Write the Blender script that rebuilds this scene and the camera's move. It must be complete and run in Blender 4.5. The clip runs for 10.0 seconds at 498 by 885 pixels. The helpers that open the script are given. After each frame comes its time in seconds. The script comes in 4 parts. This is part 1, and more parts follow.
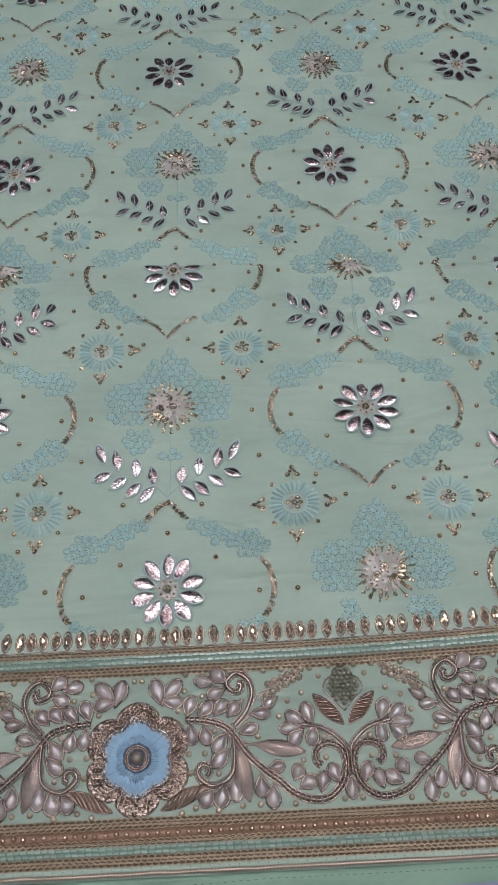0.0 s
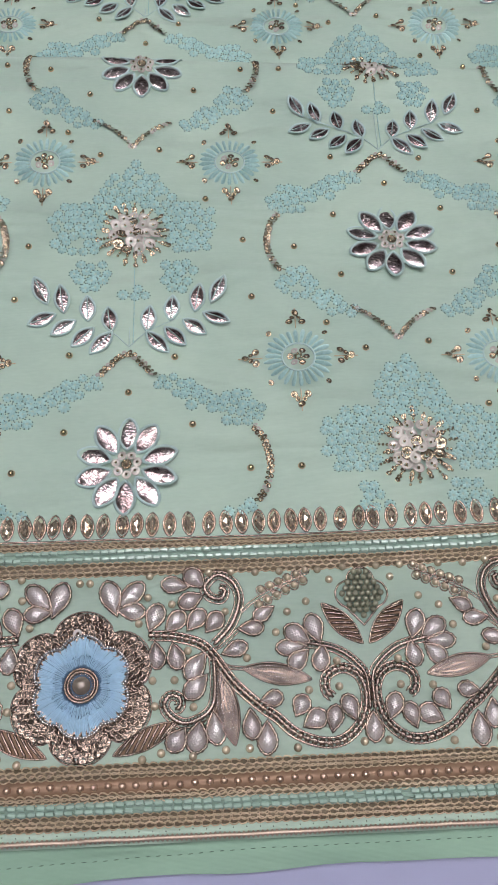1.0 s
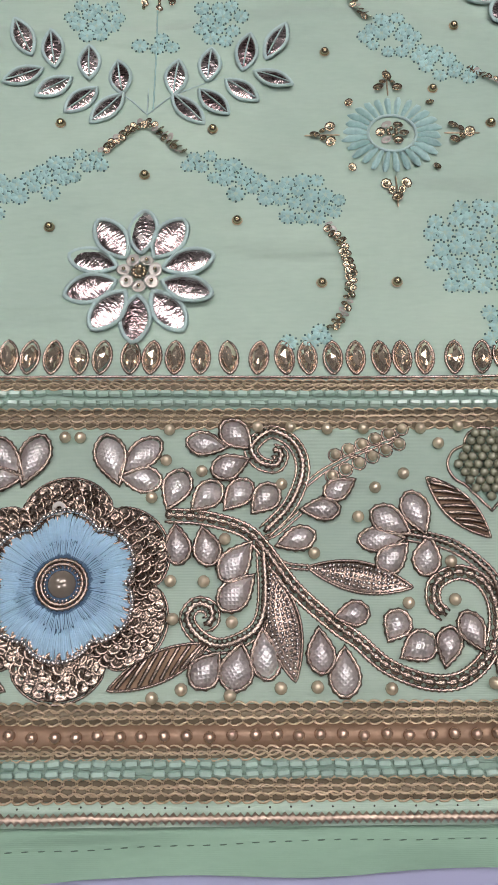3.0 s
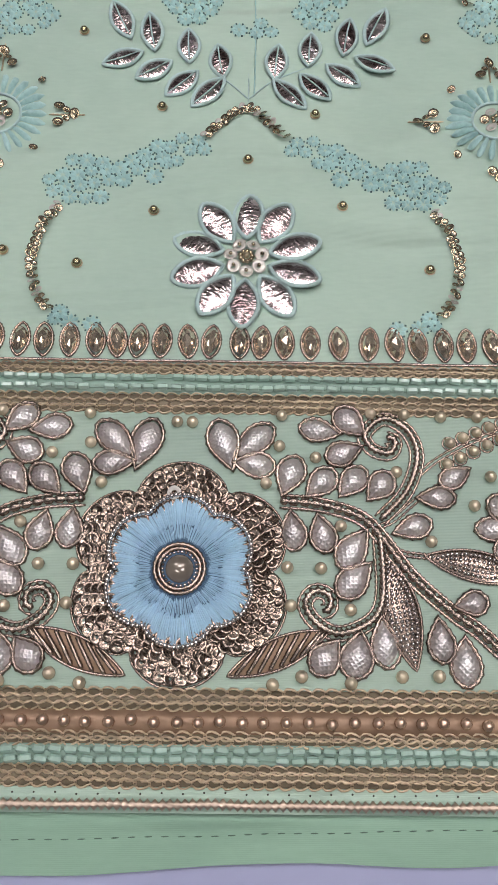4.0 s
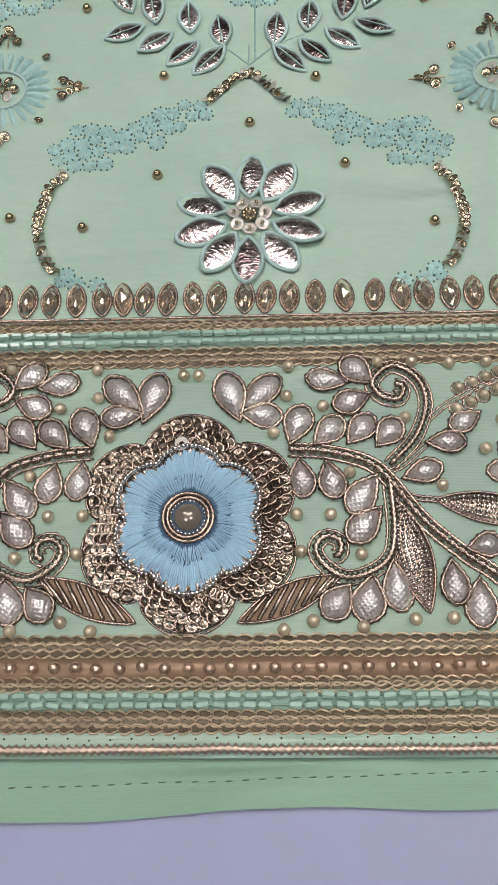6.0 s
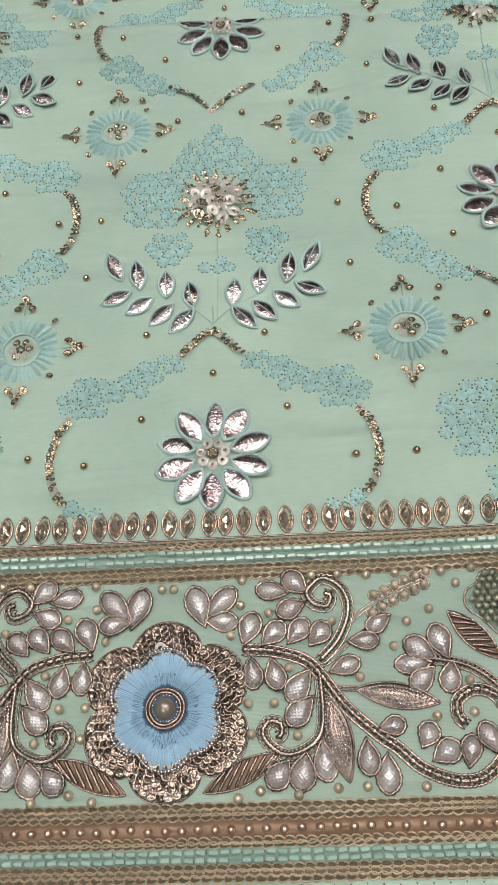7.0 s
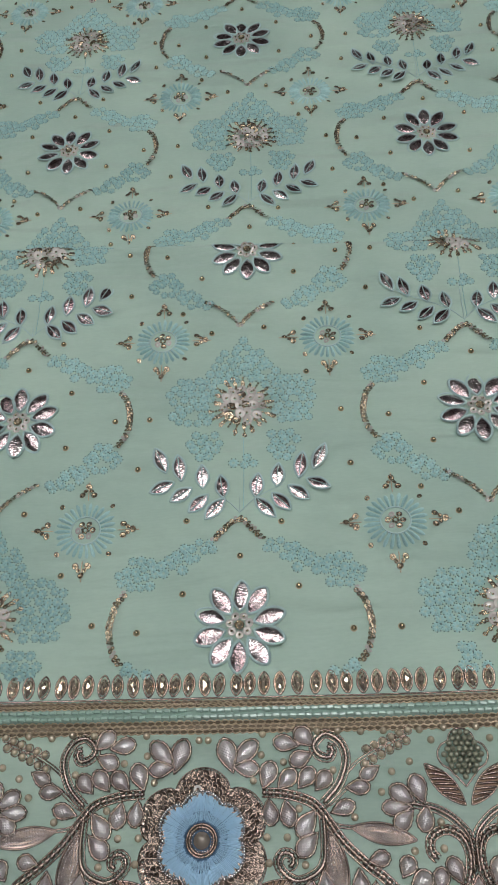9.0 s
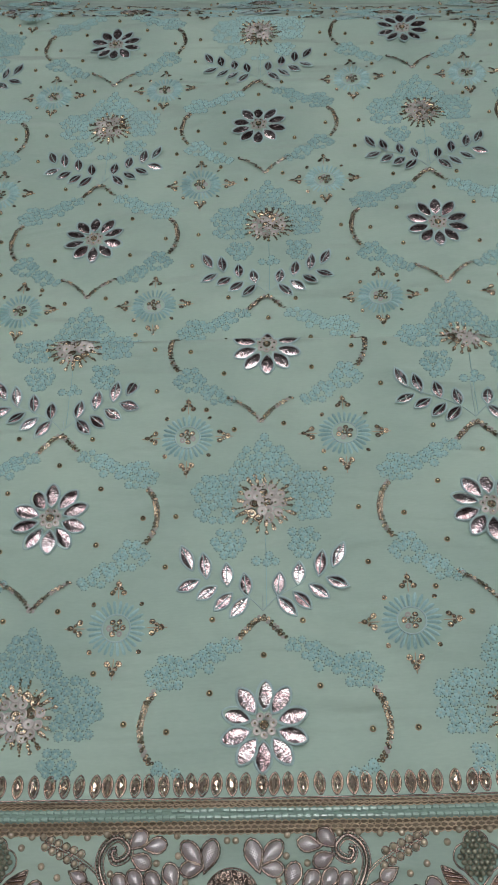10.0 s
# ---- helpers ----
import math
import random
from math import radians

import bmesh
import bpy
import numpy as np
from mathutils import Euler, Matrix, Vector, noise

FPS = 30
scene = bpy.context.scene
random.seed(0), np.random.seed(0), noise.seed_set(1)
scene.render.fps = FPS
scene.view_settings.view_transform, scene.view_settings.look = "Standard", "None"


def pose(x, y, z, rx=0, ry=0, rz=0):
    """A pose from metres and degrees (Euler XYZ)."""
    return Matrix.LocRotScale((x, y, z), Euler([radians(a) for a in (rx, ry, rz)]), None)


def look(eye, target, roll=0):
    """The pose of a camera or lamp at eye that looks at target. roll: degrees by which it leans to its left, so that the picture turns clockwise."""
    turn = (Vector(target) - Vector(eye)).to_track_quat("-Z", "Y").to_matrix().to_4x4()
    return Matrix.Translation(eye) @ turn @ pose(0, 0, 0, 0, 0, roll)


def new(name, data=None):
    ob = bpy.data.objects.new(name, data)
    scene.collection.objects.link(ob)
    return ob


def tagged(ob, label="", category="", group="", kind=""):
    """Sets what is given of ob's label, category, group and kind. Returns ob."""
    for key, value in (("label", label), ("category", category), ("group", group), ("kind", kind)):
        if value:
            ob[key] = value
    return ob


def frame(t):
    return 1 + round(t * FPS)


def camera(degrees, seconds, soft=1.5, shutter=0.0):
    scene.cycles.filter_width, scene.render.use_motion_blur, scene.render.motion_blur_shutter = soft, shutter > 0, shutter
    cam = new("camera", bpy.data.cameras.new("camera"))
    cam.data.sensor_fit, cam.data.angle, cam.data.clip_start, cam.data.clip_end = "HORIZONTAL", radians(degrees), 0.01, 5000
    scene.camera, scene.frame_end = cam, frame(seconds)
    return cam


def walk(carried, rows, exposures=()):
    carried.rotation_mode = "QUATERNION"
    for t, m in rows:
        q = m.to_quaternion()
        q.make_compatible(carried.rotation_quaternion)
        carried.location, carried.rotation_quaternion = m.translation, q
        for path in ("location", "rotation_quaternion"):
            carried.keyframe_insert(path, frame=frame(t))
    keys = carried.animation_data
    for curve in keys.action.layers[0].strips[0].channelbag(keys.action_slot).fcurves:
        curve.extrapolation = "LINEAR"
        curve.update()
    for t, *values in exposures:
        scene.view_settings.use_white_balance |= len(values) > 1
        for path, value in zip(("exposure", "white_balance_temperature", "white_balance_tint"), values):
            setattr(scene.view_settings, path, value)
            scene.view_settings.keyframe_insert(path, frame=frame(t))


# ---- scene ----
cam = camera(33.30, 10.0, soft=1.5)
PATH = [
    (0, (0.0424, -0.0737, 0.5151), (0.0679, 0.4051, -0.3624), 0.46),
    (0.5, (0.0435, -0.0658, 0.4621), (0.0523, 0.3822, -0.4318), -1.36),
    (1, (0.0361, -0.0540, 0.3689), (0.0923, 0.3566, -0.5412), 5.81),
    (1.5, (0.0394, -0.0486, 0.2880), (0.0786, 0.3378, -0.6335), 4.36),
    (2, (0.0479, -0.0480, 0.2463), (0.0751, 0.3119, -0.6862), 3.66),
    (2.5, (0.0402, -0.0489, 0.2332), (0.0690, 0.3076, -0.7007), 4.15),
    (3, (0.0287, -0.0465, 0.2339), (0.0542, 0.3122, -0.6992), 3.91),
    (3.2, (0.0235, -0.0443, 0.2357), (0.0299, 0.3141, -0.6978), 1.06),
    (4.3, (-0.0061, -0.0536, 0.2207), (0.0125, 0.3021, -0.7137), 3.94),
    (4.5, (-0.0056, -0.0575, 0.2117), (0.0026, 0.3038, -0.7207), 2.17),
    (5, (-0.0045, -0.0646, 0.1996), (-0.0145, 0.3017, -0.7309), -0.14),
    (5.2, (0.0037, -0.0659, 0.2089), (-0.0141, 0.3122, -0.7166), -2.06),
    (6.3, (0.0074, -0.0697, 0.2239), (-0.0280, 0.3095, -0.7007), -5.88),
    (6.5, (0.0133, -0.0717, 0.2307), (-0.0339, 0.3438, -0.6777), -6.82),
    (7, (0.0318, -0.0484, 0.3112), (-0.0163, 0.3971, -0.5828), -8.24),
    (7.5, (0.0320, -0.0373, 0.3809), (-0.0082, 0.4648, -0.4830), -7.13),
    (8, (0.0185, -0.0355, 0.4113), (-0.0055, 0.4720, -0.4500), -3.73),
    (8.5, (0.0124, -0.0427, 0.4097), (0.0083, 0.4727, -0.4472), -1.51),
    (9, (0.0290, -0.0367, 0.4224), (-0.0191, 0.4711, -0.4377), -6.61),
    (9.5, (0.0356, -0.0491, 0.4284), (-0.0308, 0.5047, -0.4016), -6.97),
    (10, (0.0218, -0.0021, 0.4716), (-0.0323, 0.5156, -0.3822), -7.10),
]
EXPOSURES = [(0, -0.5, 6280, 20), (0.7, -0.3, 6320, 19), (1.5, 0.1, 6500, 20), (3, -0.08, 6600, 19), (4.5, 0.0, 6500, 16), (5, 0.07, 6500, 15), (6.5, -0.05, 6700, 12), (7, 0.0, 6700, 12), (7.5, -0.32, 6650, 9), (8, -0.36, 6500, 9), (8.5, -0.46, 6400, 11), (9, -0.5, 6300, 12), (10, -0.67, 6280, 15)]
walk(cam, [(t, look(eye, target, roll)) for t, eye, target, roll in PATH], EXPOSURES)

# ---- light ----
LAMP = 9.8
PANELS = ((-0.85, 0.95), (0.75, 0.75), (0.0, 0.5), (0.85, -0.4), (-0.6, -0.8))
FAR_EDGE = 0.775
world = bpy.data.worlds.new("room_air")
scene.world = world
world.use_nodes = True
world.node_tree.nodes["Background"].inputs[0].default_value = (0.5, 0.52, 0.55, 1)
world.node_tree.nodes["Background"].inputs[1].default_value = 0.02

# ---- materials ----
def material(name, colour, rough=0.5, metal=0.0, vary=0.15, grain=400.0, bump=0.0, coat=0.0, spread=0.0, weave=0.0, sheen=0.0, stripes=0.0, trans=0.0, tint=None):
    """A surface with colour variation at two scales, optional relief, crossed weave or fine ribs, and a change from piece to piece."""
    m = bpy.data.materials.new(name)
    m.use_nodes = True
    n, l = m.node_tree.nodes, m.node_tree.links
    b = n["Principled BSDF"]
    b.inputs["Roughness"].default_value = rough
    b.inputs["Metallic"].default_value = metal
    b.inputs["Coat Weight"].default_value = coat
    b.inputs["Sheen Weight"].default_value = sheen
    b.inputs["Transmission Weight"].default_value = trans
    co = n.new("ShaderNodeTexCoord")
    fine = n.new("ShaderNodeTexNoise")
    fine.inputs["Scale"].default_value = grain
    fine.inputs["Detail"].default_value = 4
    wide = n.new("ShaderNodeTexNoise")
    wide.inputs["Scale"].default_value = grain / 14
    l.new(co.outputs["Object"], fine.inputs["Vector"])
    l.new(co.outputs["Object"], wide.inputs["Vector"])
    both = n.new("ShaderNodeMath")
    l.new(fine.outputs["Fac"], both.inputs[0])
    l.new(wide.outputs["Fac"], both.inputs[1])
    info = n.new("ShaderNodeObjectInfo")
    isle = n.new("ShaderNodeNewGeometry")
    piece = n.new("ShaderNodeMath")
    l.new(info.outputs["Random"], piece.inputs[0])
    l.new(isle.outputs["Random Per Island"], piece.inputs[1])
    scaled = n.new("ShaderNodeMath")
    scaled.operation = "MULTIPLY_ADD"
    l.new(piece.outputs[0], scaled.inputs[0])
    scaled.inputs[1].default_value = spread
    l.new(both.outputs[0], scaled.inputs[2])
    ramp = n.new("ShaderNodeMapRange")
    ramp.inputs["From Min"].default_value, ramp.inputs["From Max"].default_value = 0.55, 1.45 + 2 * spread
    l.new(scaled.outputs[0], ramp.inputs["Value"])
    mix = n.new("ShaderNodeMix")
    mix.data_type = "RGBA"
    low = tint or tuple(c * (1 - vary) for c in colour)
    high = tuple(min(1, c * (1 + vary)) for c in colour)
    mix.inputs["A"].default_value = (*low, 1)
    mix.inputs["B"].default_value = (*high, 1)
    l.new(ramp.outputs[0], mix.inputs["Factor"])
    l.new(mix.outputs["Result"], b.inputs["Base Color"])
    height = fine.outputs["Fac"]
    if weave or stripes:
        waves = []
        for turn in ((45, -45) if weave else (8,)):
            w = n.new("ShaderNodeTexWave")
            w.inputs["Scale"].default_value = weave or stripes
            w.inputs["Distortion"].default_value = 0.6 if weave else 7.0
            w.inputs["Detail"].default_value = 1
            mp = n.new("ShaderNodeMapping")
            mp.inputs["Rotation"].default_value = (0, 0, radians(turn))
            l.new(co.outputs["Object"], mp.inputs["Vector"])
            l.new(mp.outputs[0], w.inputs["Vector"])
            waves.append(w.outputs["Fac"])
        height = waves[0]
        if weave:
            add = n.new("ShaderNodeMath")
            add.operation = "MAXIMUM"
            l.new(waves[0], add.inputs[0])
            l.new(waves[1], add.inputs[1])
            height = add.outputs[0]
    if bump:
        bp = n.new("ShaderNodeBump")
        bp.inputs["Strength"].default_value = 1.0
        bp.inputs["Distance"].default_value = bump
        l.new(height, bp.inputs["Height"])
        l.new(bp.outputs[0], b.inputs["Normal"])
    return m


def foil_material(name, bright, dull):
    """Metal foil laid over padding: fine crinkles across, sharp creases, brighter and duller patches."""
    m = bpy.data.materials.new(name)
    m.use_nodes = True
    n, l = m.node_tree.nodes, m.node_tree.links
    b = n["Principled BSDF"]
    b.inputs["Metallic"].default_value = 0.95
    co = n.new("ShaderNodeTexCoord")
    info = n.new("ShaderNodeObjectInfo")
    shift = n.new("ShaderNodeVectorMath")
    shift.operation = "ADD"
    l.new(co.outputs["Object"], shift.inputs[0])
    l.new(info.outputs["Random"], shift.inputs[1])
    crinkle = n.new("ShaderNodeTexVoronoi")
    crinkle.feature = "F1"
    crinkle.inputs["Scale"].default_value = 620
    across = n.new("ShaderNodeMapping")
    across.inputs["Scale"].default_value = (1.5, 0.7, 1)
    l.new(shift.outputs[0], across.inputs["Vector"])
    l.new(across.outputs[0], crinkle.inputs["Vector"])
    wave = n.new("ShaderNodeTexWave")
    wave.inputs["Scale"].default_value = 190
    wave.inputs["Distortion"].default_value = 16
    wave.inputs["Detail"].default_value = 2
    l.new(shift.outputs[0], wave.inputs["Vector"])
    height = n.new("ShaderNodeMath")
    height.operation = "MULTIPLY_ADD"
    l.new(crinkle.outputs["Distance"], height.inputs[0])
    height.inputs[1].default_value = 3.0
    l.new(wave.outputs["Fac"], height.inputs[2])
    bp = n.new("ShaderNodeBump")
    bp.inputs["Distance"].default_value = 0.000042
    l.new(height.outputs[0], bp.inputs["Height"])
    l.new(bp.outputs[0], b.inputs["Normal"])
    patch = n.new("ShaderNodeTexNoise")
    patch.inputs["Scale"].default_value = 260
    patch.inputs["Detail"].default_value = 3
    l.new(shift.outputs[0], patch.inputs["Vector"])
    tone = n.new("ShaderNodeMath")
    tone.operation = "MULTIPLY_ADD"
    l.new(info.outputs["Random"], tone.inputs[0])
    tone.inputs[1].default_value = 0.35
    l.new(patch.outputs["Fac"], tone.inputs[2])
    ramp = n.new("ShaderNodeValToRGB")
    ramp.color_ramp.elements[0].position = 0.45
    ramp.color_ramp.elements[1].position = 0.95
    ramp.color_ramp.elements[0].color = (*dull, 1)
    ramp.color_ramp.elements[1].color = (*bright, 1)
    l.new(tone.outputs[0], ramp.inputs["Fac"])
    l.new(ramp.outputs[0], b.inputs["Base Color"])
    rough = n.new("ShaderNodeMapRange")
    rough.inputs["From Min"].default_value, rough.inputs["From Max"].default_value = 0.3, 0.7
    rough.inputs["To Min"].default_value, rough.inputs["To Max"].default_value = 0.12, 0.30
    l.new(patch.outputs["Fac"], rough.inputs["Value"])
    l.new(rough.outputs[0], b.inputs["Roughness"])
    return m


def cloth_material(name, colour):
    """Fine crepe: thread weave, faint slub and soft cloudy tone."""
    m = bpy.data.materials.new(name)
    m.use_nodes = True
    n, l = m.node_tree.nodes, m.node_tree.links
    b = n["Principled BSDF"]
    b.inputs["Roughness"].default_value = 0.62
    b.inputs["Sheen Weight"].default_value = 0.25
    b.inputs["Specular IOR Level"].default_value = 0.3
    co = n.new("ShaderNodeTexCoord")
    tone = n.new("ShaderNodeTexNoise")
    tone.inputs["Scale"].default_value = 9
    tone.inputs["Detail"].default_value = 5
    slub = n.new("ShaderNodeTexNoise")
    slub.inputs["Scale"].default_value = 900
    mp = n.new("ShaderNodeMapping")
    mp.inputs["Scale"].default_value = (0.25, 1, 1)
    l.new(co.outputs["Object"], tone.inputs["Vector"])
    l.new(co.outputs["Object"], mp.inputs["Vector"])
    l.new(mp.outputs[0], slub.inputs["Vector"])
    add = n.new("ShaderNodeMath")
    add.operation = "MULTIPLY_ADD"
    l.new(slub.outputs["Fac"], add.inputs[0])
    add.inputs[1].default_value = 0.22
    l.new(tone.outputs["Fac"], add.inputs[2])
    ramp = n.new("ShaderNodeValToRGB")
    ramp.color_ramp.elements[0].position = 0.36
    ramp.color_ramp.elements[1].position = 0.84
    ramp.color_ramp.elements[0].color = (colour[0] * 0.82, colour[1] * 0.87, colour[2] * 0.89, 1)
    ramp.color_ramp.elements[1].color = (*[c * 1.12 for c in colour], 1)
    l.new(add.outputs[0], ramp.inputs["Fac"])
    l.new(ramp.outputs[0], b.inputs["Base Color"])
    warp = n.new("ShaderNodeTexWave")
    warp.inputs["Scale"].default_value = 700
    warp.bands_direction = "Y"
    warp.inputs["Distortion"].default_value = 1.5
    l.new(co.outputs["Object"], warp.inputs["Vector"])
    hs = n.new("ShaderNodeMath")
    l.new(warp.outputs["Fac"], hs.inputs[0])
    l.new(slub.outputs["Fac"], hs.inputs[1])
    lay = n.new("ShaderNodeMapping")
    lay.inputs["Rotation"].default_value = (0, 0, radians(-14))
    lay.inputs["Scale"].default_value = (0.3, 1, 1)
    l.new(co.outputs["Object"], lay.inputs["Vector"])
    crease = n.new("ShaderNodeTexNoise")
    crease.inputs["Scale"].default_value = 28
    crease.inputs["Detail"].default_value = 1.8
    crease.inputs["Distortion"].default_value = 0.8
    l.new(lay.outputs[0], crease.inputs["Vector"])
    soft = n.new("ShaderNodeBump")
    soft.inputs["Distance"].default_value = 0.011
    l.new(crease.outputs["Fac"], soft.inputs["Height"])
    bp = n.new("ShaderNodeBump")
    bp.inputs["Distance"].default_value = 0.00002
    l.new(hs.outputs[0], bp.inputs["Height"])
    l.new(soft.outputs[0], bp.inputs["Normal"])
    l.new(bp.outputs[0], b.inputs["Normal"])
    return m


MINT = cloth_material("mint_crepe", (0.43, 0.565, 0.468))
LINING = cloth_material("mint_lining", (0.27, 0.43, 0.32))
DULLSHEET = cloth_material("dull_mint_sheet", (0.375, 0.485, 0.40))
TABLE = material("lavender_white_laminate", (0.34, 0.36, 0.54), 0.45, vary=0.04, grain=60)
ZARI = material("antique_gold_zari", (0.54, 0.44, 0.31), 0.32, 0.88, 0.38, 900, 0.00008, spread=0.5)
GROUND = material("dull_gold_ground", (0.215, 0.175, 0.118), 0.6, 0.3, 0.3, 600, 0.0001)
CORD = material("dull_silver_dabka", (0.33, 0.265, 0.225), 0.25, 0.9, 0.5, 900, 0.00006, spread=0.5)
HEMCORD = material("rose_gold_cord", (0.52, 0.41, 0.33), 0.42, 0.85, 0.35, 700, 0.0001, spread=0.3)
GOTA = material("rose_silver_gota", (0.95, 0.86, 0.845), 0.37, 0.8, 0.2, 300, 0.00016, weave=290, spread=0.6, tint=(0.60, 0.52, 0.51))
FOIL = foil_material("crinkled_silver_foil", (0.82, 0.735, 0.735), (0.29, 0.205, 0.205))
BROWNSEQUIN = material("bronze_sequin", (0.44, 0.355, 0.295), 0.24, 0.92, 0.4, 500, 0.00005, spread=0.7, tint=(0.18, 0.135, 0.11))
GOLDSEQUIN = material("antique_gold_sequin", (0.58, 0.50, 0.375), 0.25, 0.85, 0.4, 500, 0.00005, spread=0.6, tint=(0.25, 0.205, 0.135))
PEARLSEQUIN = material("pearl_white_sequin", (0.66, 0.63, 0.58), 0.22, 0.25, 0.2, 300, coat=0.5, spread=0.3)
SPARKLE = material("rose_glitter_bead", (0.86, 0.75, 0.73), 0.15, 0.9, 0.3, 500, spread=0.8, tint=(0.35, 0.29, 0.28))
LACE = material("aqua_cotton_lace", (0.385, 0.585, 0.56), 0.85, 0.0, 0.3, 900, 0.0002, spread=0.9, tint=(0.20, 0.35, 0.345))
EYELET = material("dark_teal_eyelet", (0.075, 0.14, 0.14), 0.9)
THREADRIM = material("aqua_thread_rim", (0.42, 0.57, 0.555), 0.75, 0.0, 0.25, 900, 0.0001, spread=0.3)
# The dark teal tint paints shade among the ring petals into the floss.
FLOSS = material("pale_blue_floss", (0.42, 0.62, 0.60), 0.55, 0.0, 0.28, 700, 0.0001, spread=0.5, sheen=0.2, tint=(0.17, 0.33, 0.325))
BLUE = material("sky_blue_floss", (0.33, 0.525, 0.68), 0.5, 0.0, 0.2, 700, 0.00008, spread=0.5, sheen=0.4)
# Near-black blue: the shade between the floss threads, put into the base colour.
BLUEBASE = material("gap_shade_blue", (0.045, 0.10, 0.17), 0.7, 0.0, 0.2, 700)
COPPER = material("copper_tape", (0.26, 0.165, 0.105), 0.42, 0.4, 0.25, 300, 0.0002)
COPPERPEARL = material("copper_pearl", (0.66, 0.46, 0.34), 0.2, 0.7, 0.25, 300, spread=0.4, coat=0.6)
GOLDPEARL = material("gold_pearl", (0.50, 0.41, 0.26), 0.15, 0.85, 0.4, 300, spread=0.7, coat=0.4)
CREAM = material("cream_pearl", (0.68, 0.59, 0.43), 0.18, 0.5, 0.3, 300, spread=0.6, coat=0.7)
TAUPE = material("taupe_cabochon", (0.28, 0.24, 0.20), 0.2, 0.35, 0.2, 300, coat=0.8)
AQUAGLASS = material("aqua_cut_bead", (0.42, 0.57, 0.50), 0.16, 0.0, 0.3, 500, spread=0.7, coat=0.3, tint=(0.24, 0.37, 0.31))
AQUATAPE = material("sea_green_tape", (0.26, 0.385, 0.32), 0.6, 0.0, 0.15, 500, 0.0001)
STONE = material("champagne_crystal", (0.80, 0.66, 0.52), 0.12, 0.8, 0.3, 250, spread=0.7, coat=0.8)
GREENBEAD = material("olive_green_bead", (0.27, 0.28, 0.20), 0.24, 0.35, 0.4, 400, spread=0.7, coat=0.4)
KNOT = material("dark_thread_knot", (0.06, 0.06, 0.05), 0.8)
STITCH = material("deep_green_thread", (0.10, 0.17, 0.13), 0.8)
WALLPAINT = material("warm_grey_wall", (0.07, 0.07, 0.07), 0.8, vary=0.05, grain=8)
CEILPAINT = material("white_ceiling", (0.32, 0.32, 0.31), 0.85, vary=0.04, grain=8)
FLOORTILE = material("grey_floor_tile", (0.35, 0.34, 0.33), 0.4, vary=0.1, grain=12)
FRAMEPAINT = material("white_lamp_frame", (0.8, 0.8, 0.8), 0.4, vary=0.03, grain=20)
GLOW = bpy.data.materials.new("lit_diffuser")
GLOW.use_nodes = True
gb = GLOW.node_tree.nodes["Principled BSDF"]
gb.inputs["Emission Color"].default_value = (1.0, 0.985, 0.96, 1)
gb.inputs["Emission Strength"].default_value = LAMP


# ---- geometry tools ----
class Geo:
    """Vertices, faces and a material slot for each face."""

    def __init__(self, *mats):
        self.v, self.f, self.m, self.mats = [], [], [], mats

    def add(self, verts, faces, slot=0):
        k = len(self.v)
        self.v += [tuple(p) for p in verts]
        self.f += [tuple(i + k for i in q) for q in faces]
        self.m += [slot] * len(faces)

    def mesh(self, name, smooth=True):
        d = bpy.data.meshes.new(name)
        d.from_pydata(self.v, [], self.f)
        for mt in self.mats:
            d.materials.append(mt)
        d.polygons.foreach_set("material_index", self.m)
        d.polygons.foreach_set("use_smooth", [smooth] * len(self.f))
        d.update()
        return d


def curve(points, step):
    """A smooth line through the points, at even steps; points (x, y) or (x, y, z)."""
    p = [np.array((*q, 0.0)[:3], float) for q in points]
    p = [2 * p[0] - p[1], *p, 2 * p[-1] - p[-2]]
    out = []
    for a, b, c, d in zip(p, p[1:], p[2:], p[3:]):
        for t in np.linspace(0, 1, 12, endpoint=False):
            out.append(0.5 * (2 * b + (c - a) * t + (2 * a - 5 * b + 4 * c - d) * t * t + (3 * b - a - 3 * c + d) * t ** 3))
    out.append(p[-2])
    out = np.array(out)
    run = np.concatenate([[0], np.cumsum(np.linalg.norm(np.diff(out, axis=0), axis=1))])
    n = max(2, int(run[-1] / step) + 1)
    s = np.linspace(0, run[-1], n)
    return np.stack([np.interp(s, run, out[:, i]) for i in range(3)], 1)


def rope(geo, line, r, slot=0, sides=6, dent=0.36, lift=None, closed=False, every=2):
    """A coiled wire: rings along the line, every second one drawn in."""
    lift = r * 0.8 if lift is None else lift
    n, verts, faces = len(line), [], []
    for i, p in enumerate(line):
        a, b = line[(i - 1) % n if closed else max(0, i - 1)], line[(i + 1) % n if closed else min(n - 1, i + 1)]
        d = b - a
        d = d / (np.linalg.norm(d) + 1e-12)
        side = np.array((-d[1], d[0], 0.0))
        side /= np.linalg.norm(side) + 1e-12
        up = np.cross(d, side)
        rr = r * (1 - dent * (i % every == every - 1))
        if not closed and i in (0, n - 1):
            rr *= 0.5
        for k in range(sides):
            w = 2 * math.pi * k / sides
            verts.append(p + (0, 0, lift) + rr * (math.cos(w) * side + math.sin(w) * up))
    for i in range(n if closed else n - 1):
        for k in range(sides):
            j = (i + 1) % n
            faces.append((i * sides + k, i * sides + (k + 1) % sides, j * sides + (k + 1) % sides, j * sides + k))
    if not closed:
        faces += [tuple(range(sides))[::-1], tuple((n - 1) * sides + k for k in range(sides))]
    geo.add(verts, faces, slot)


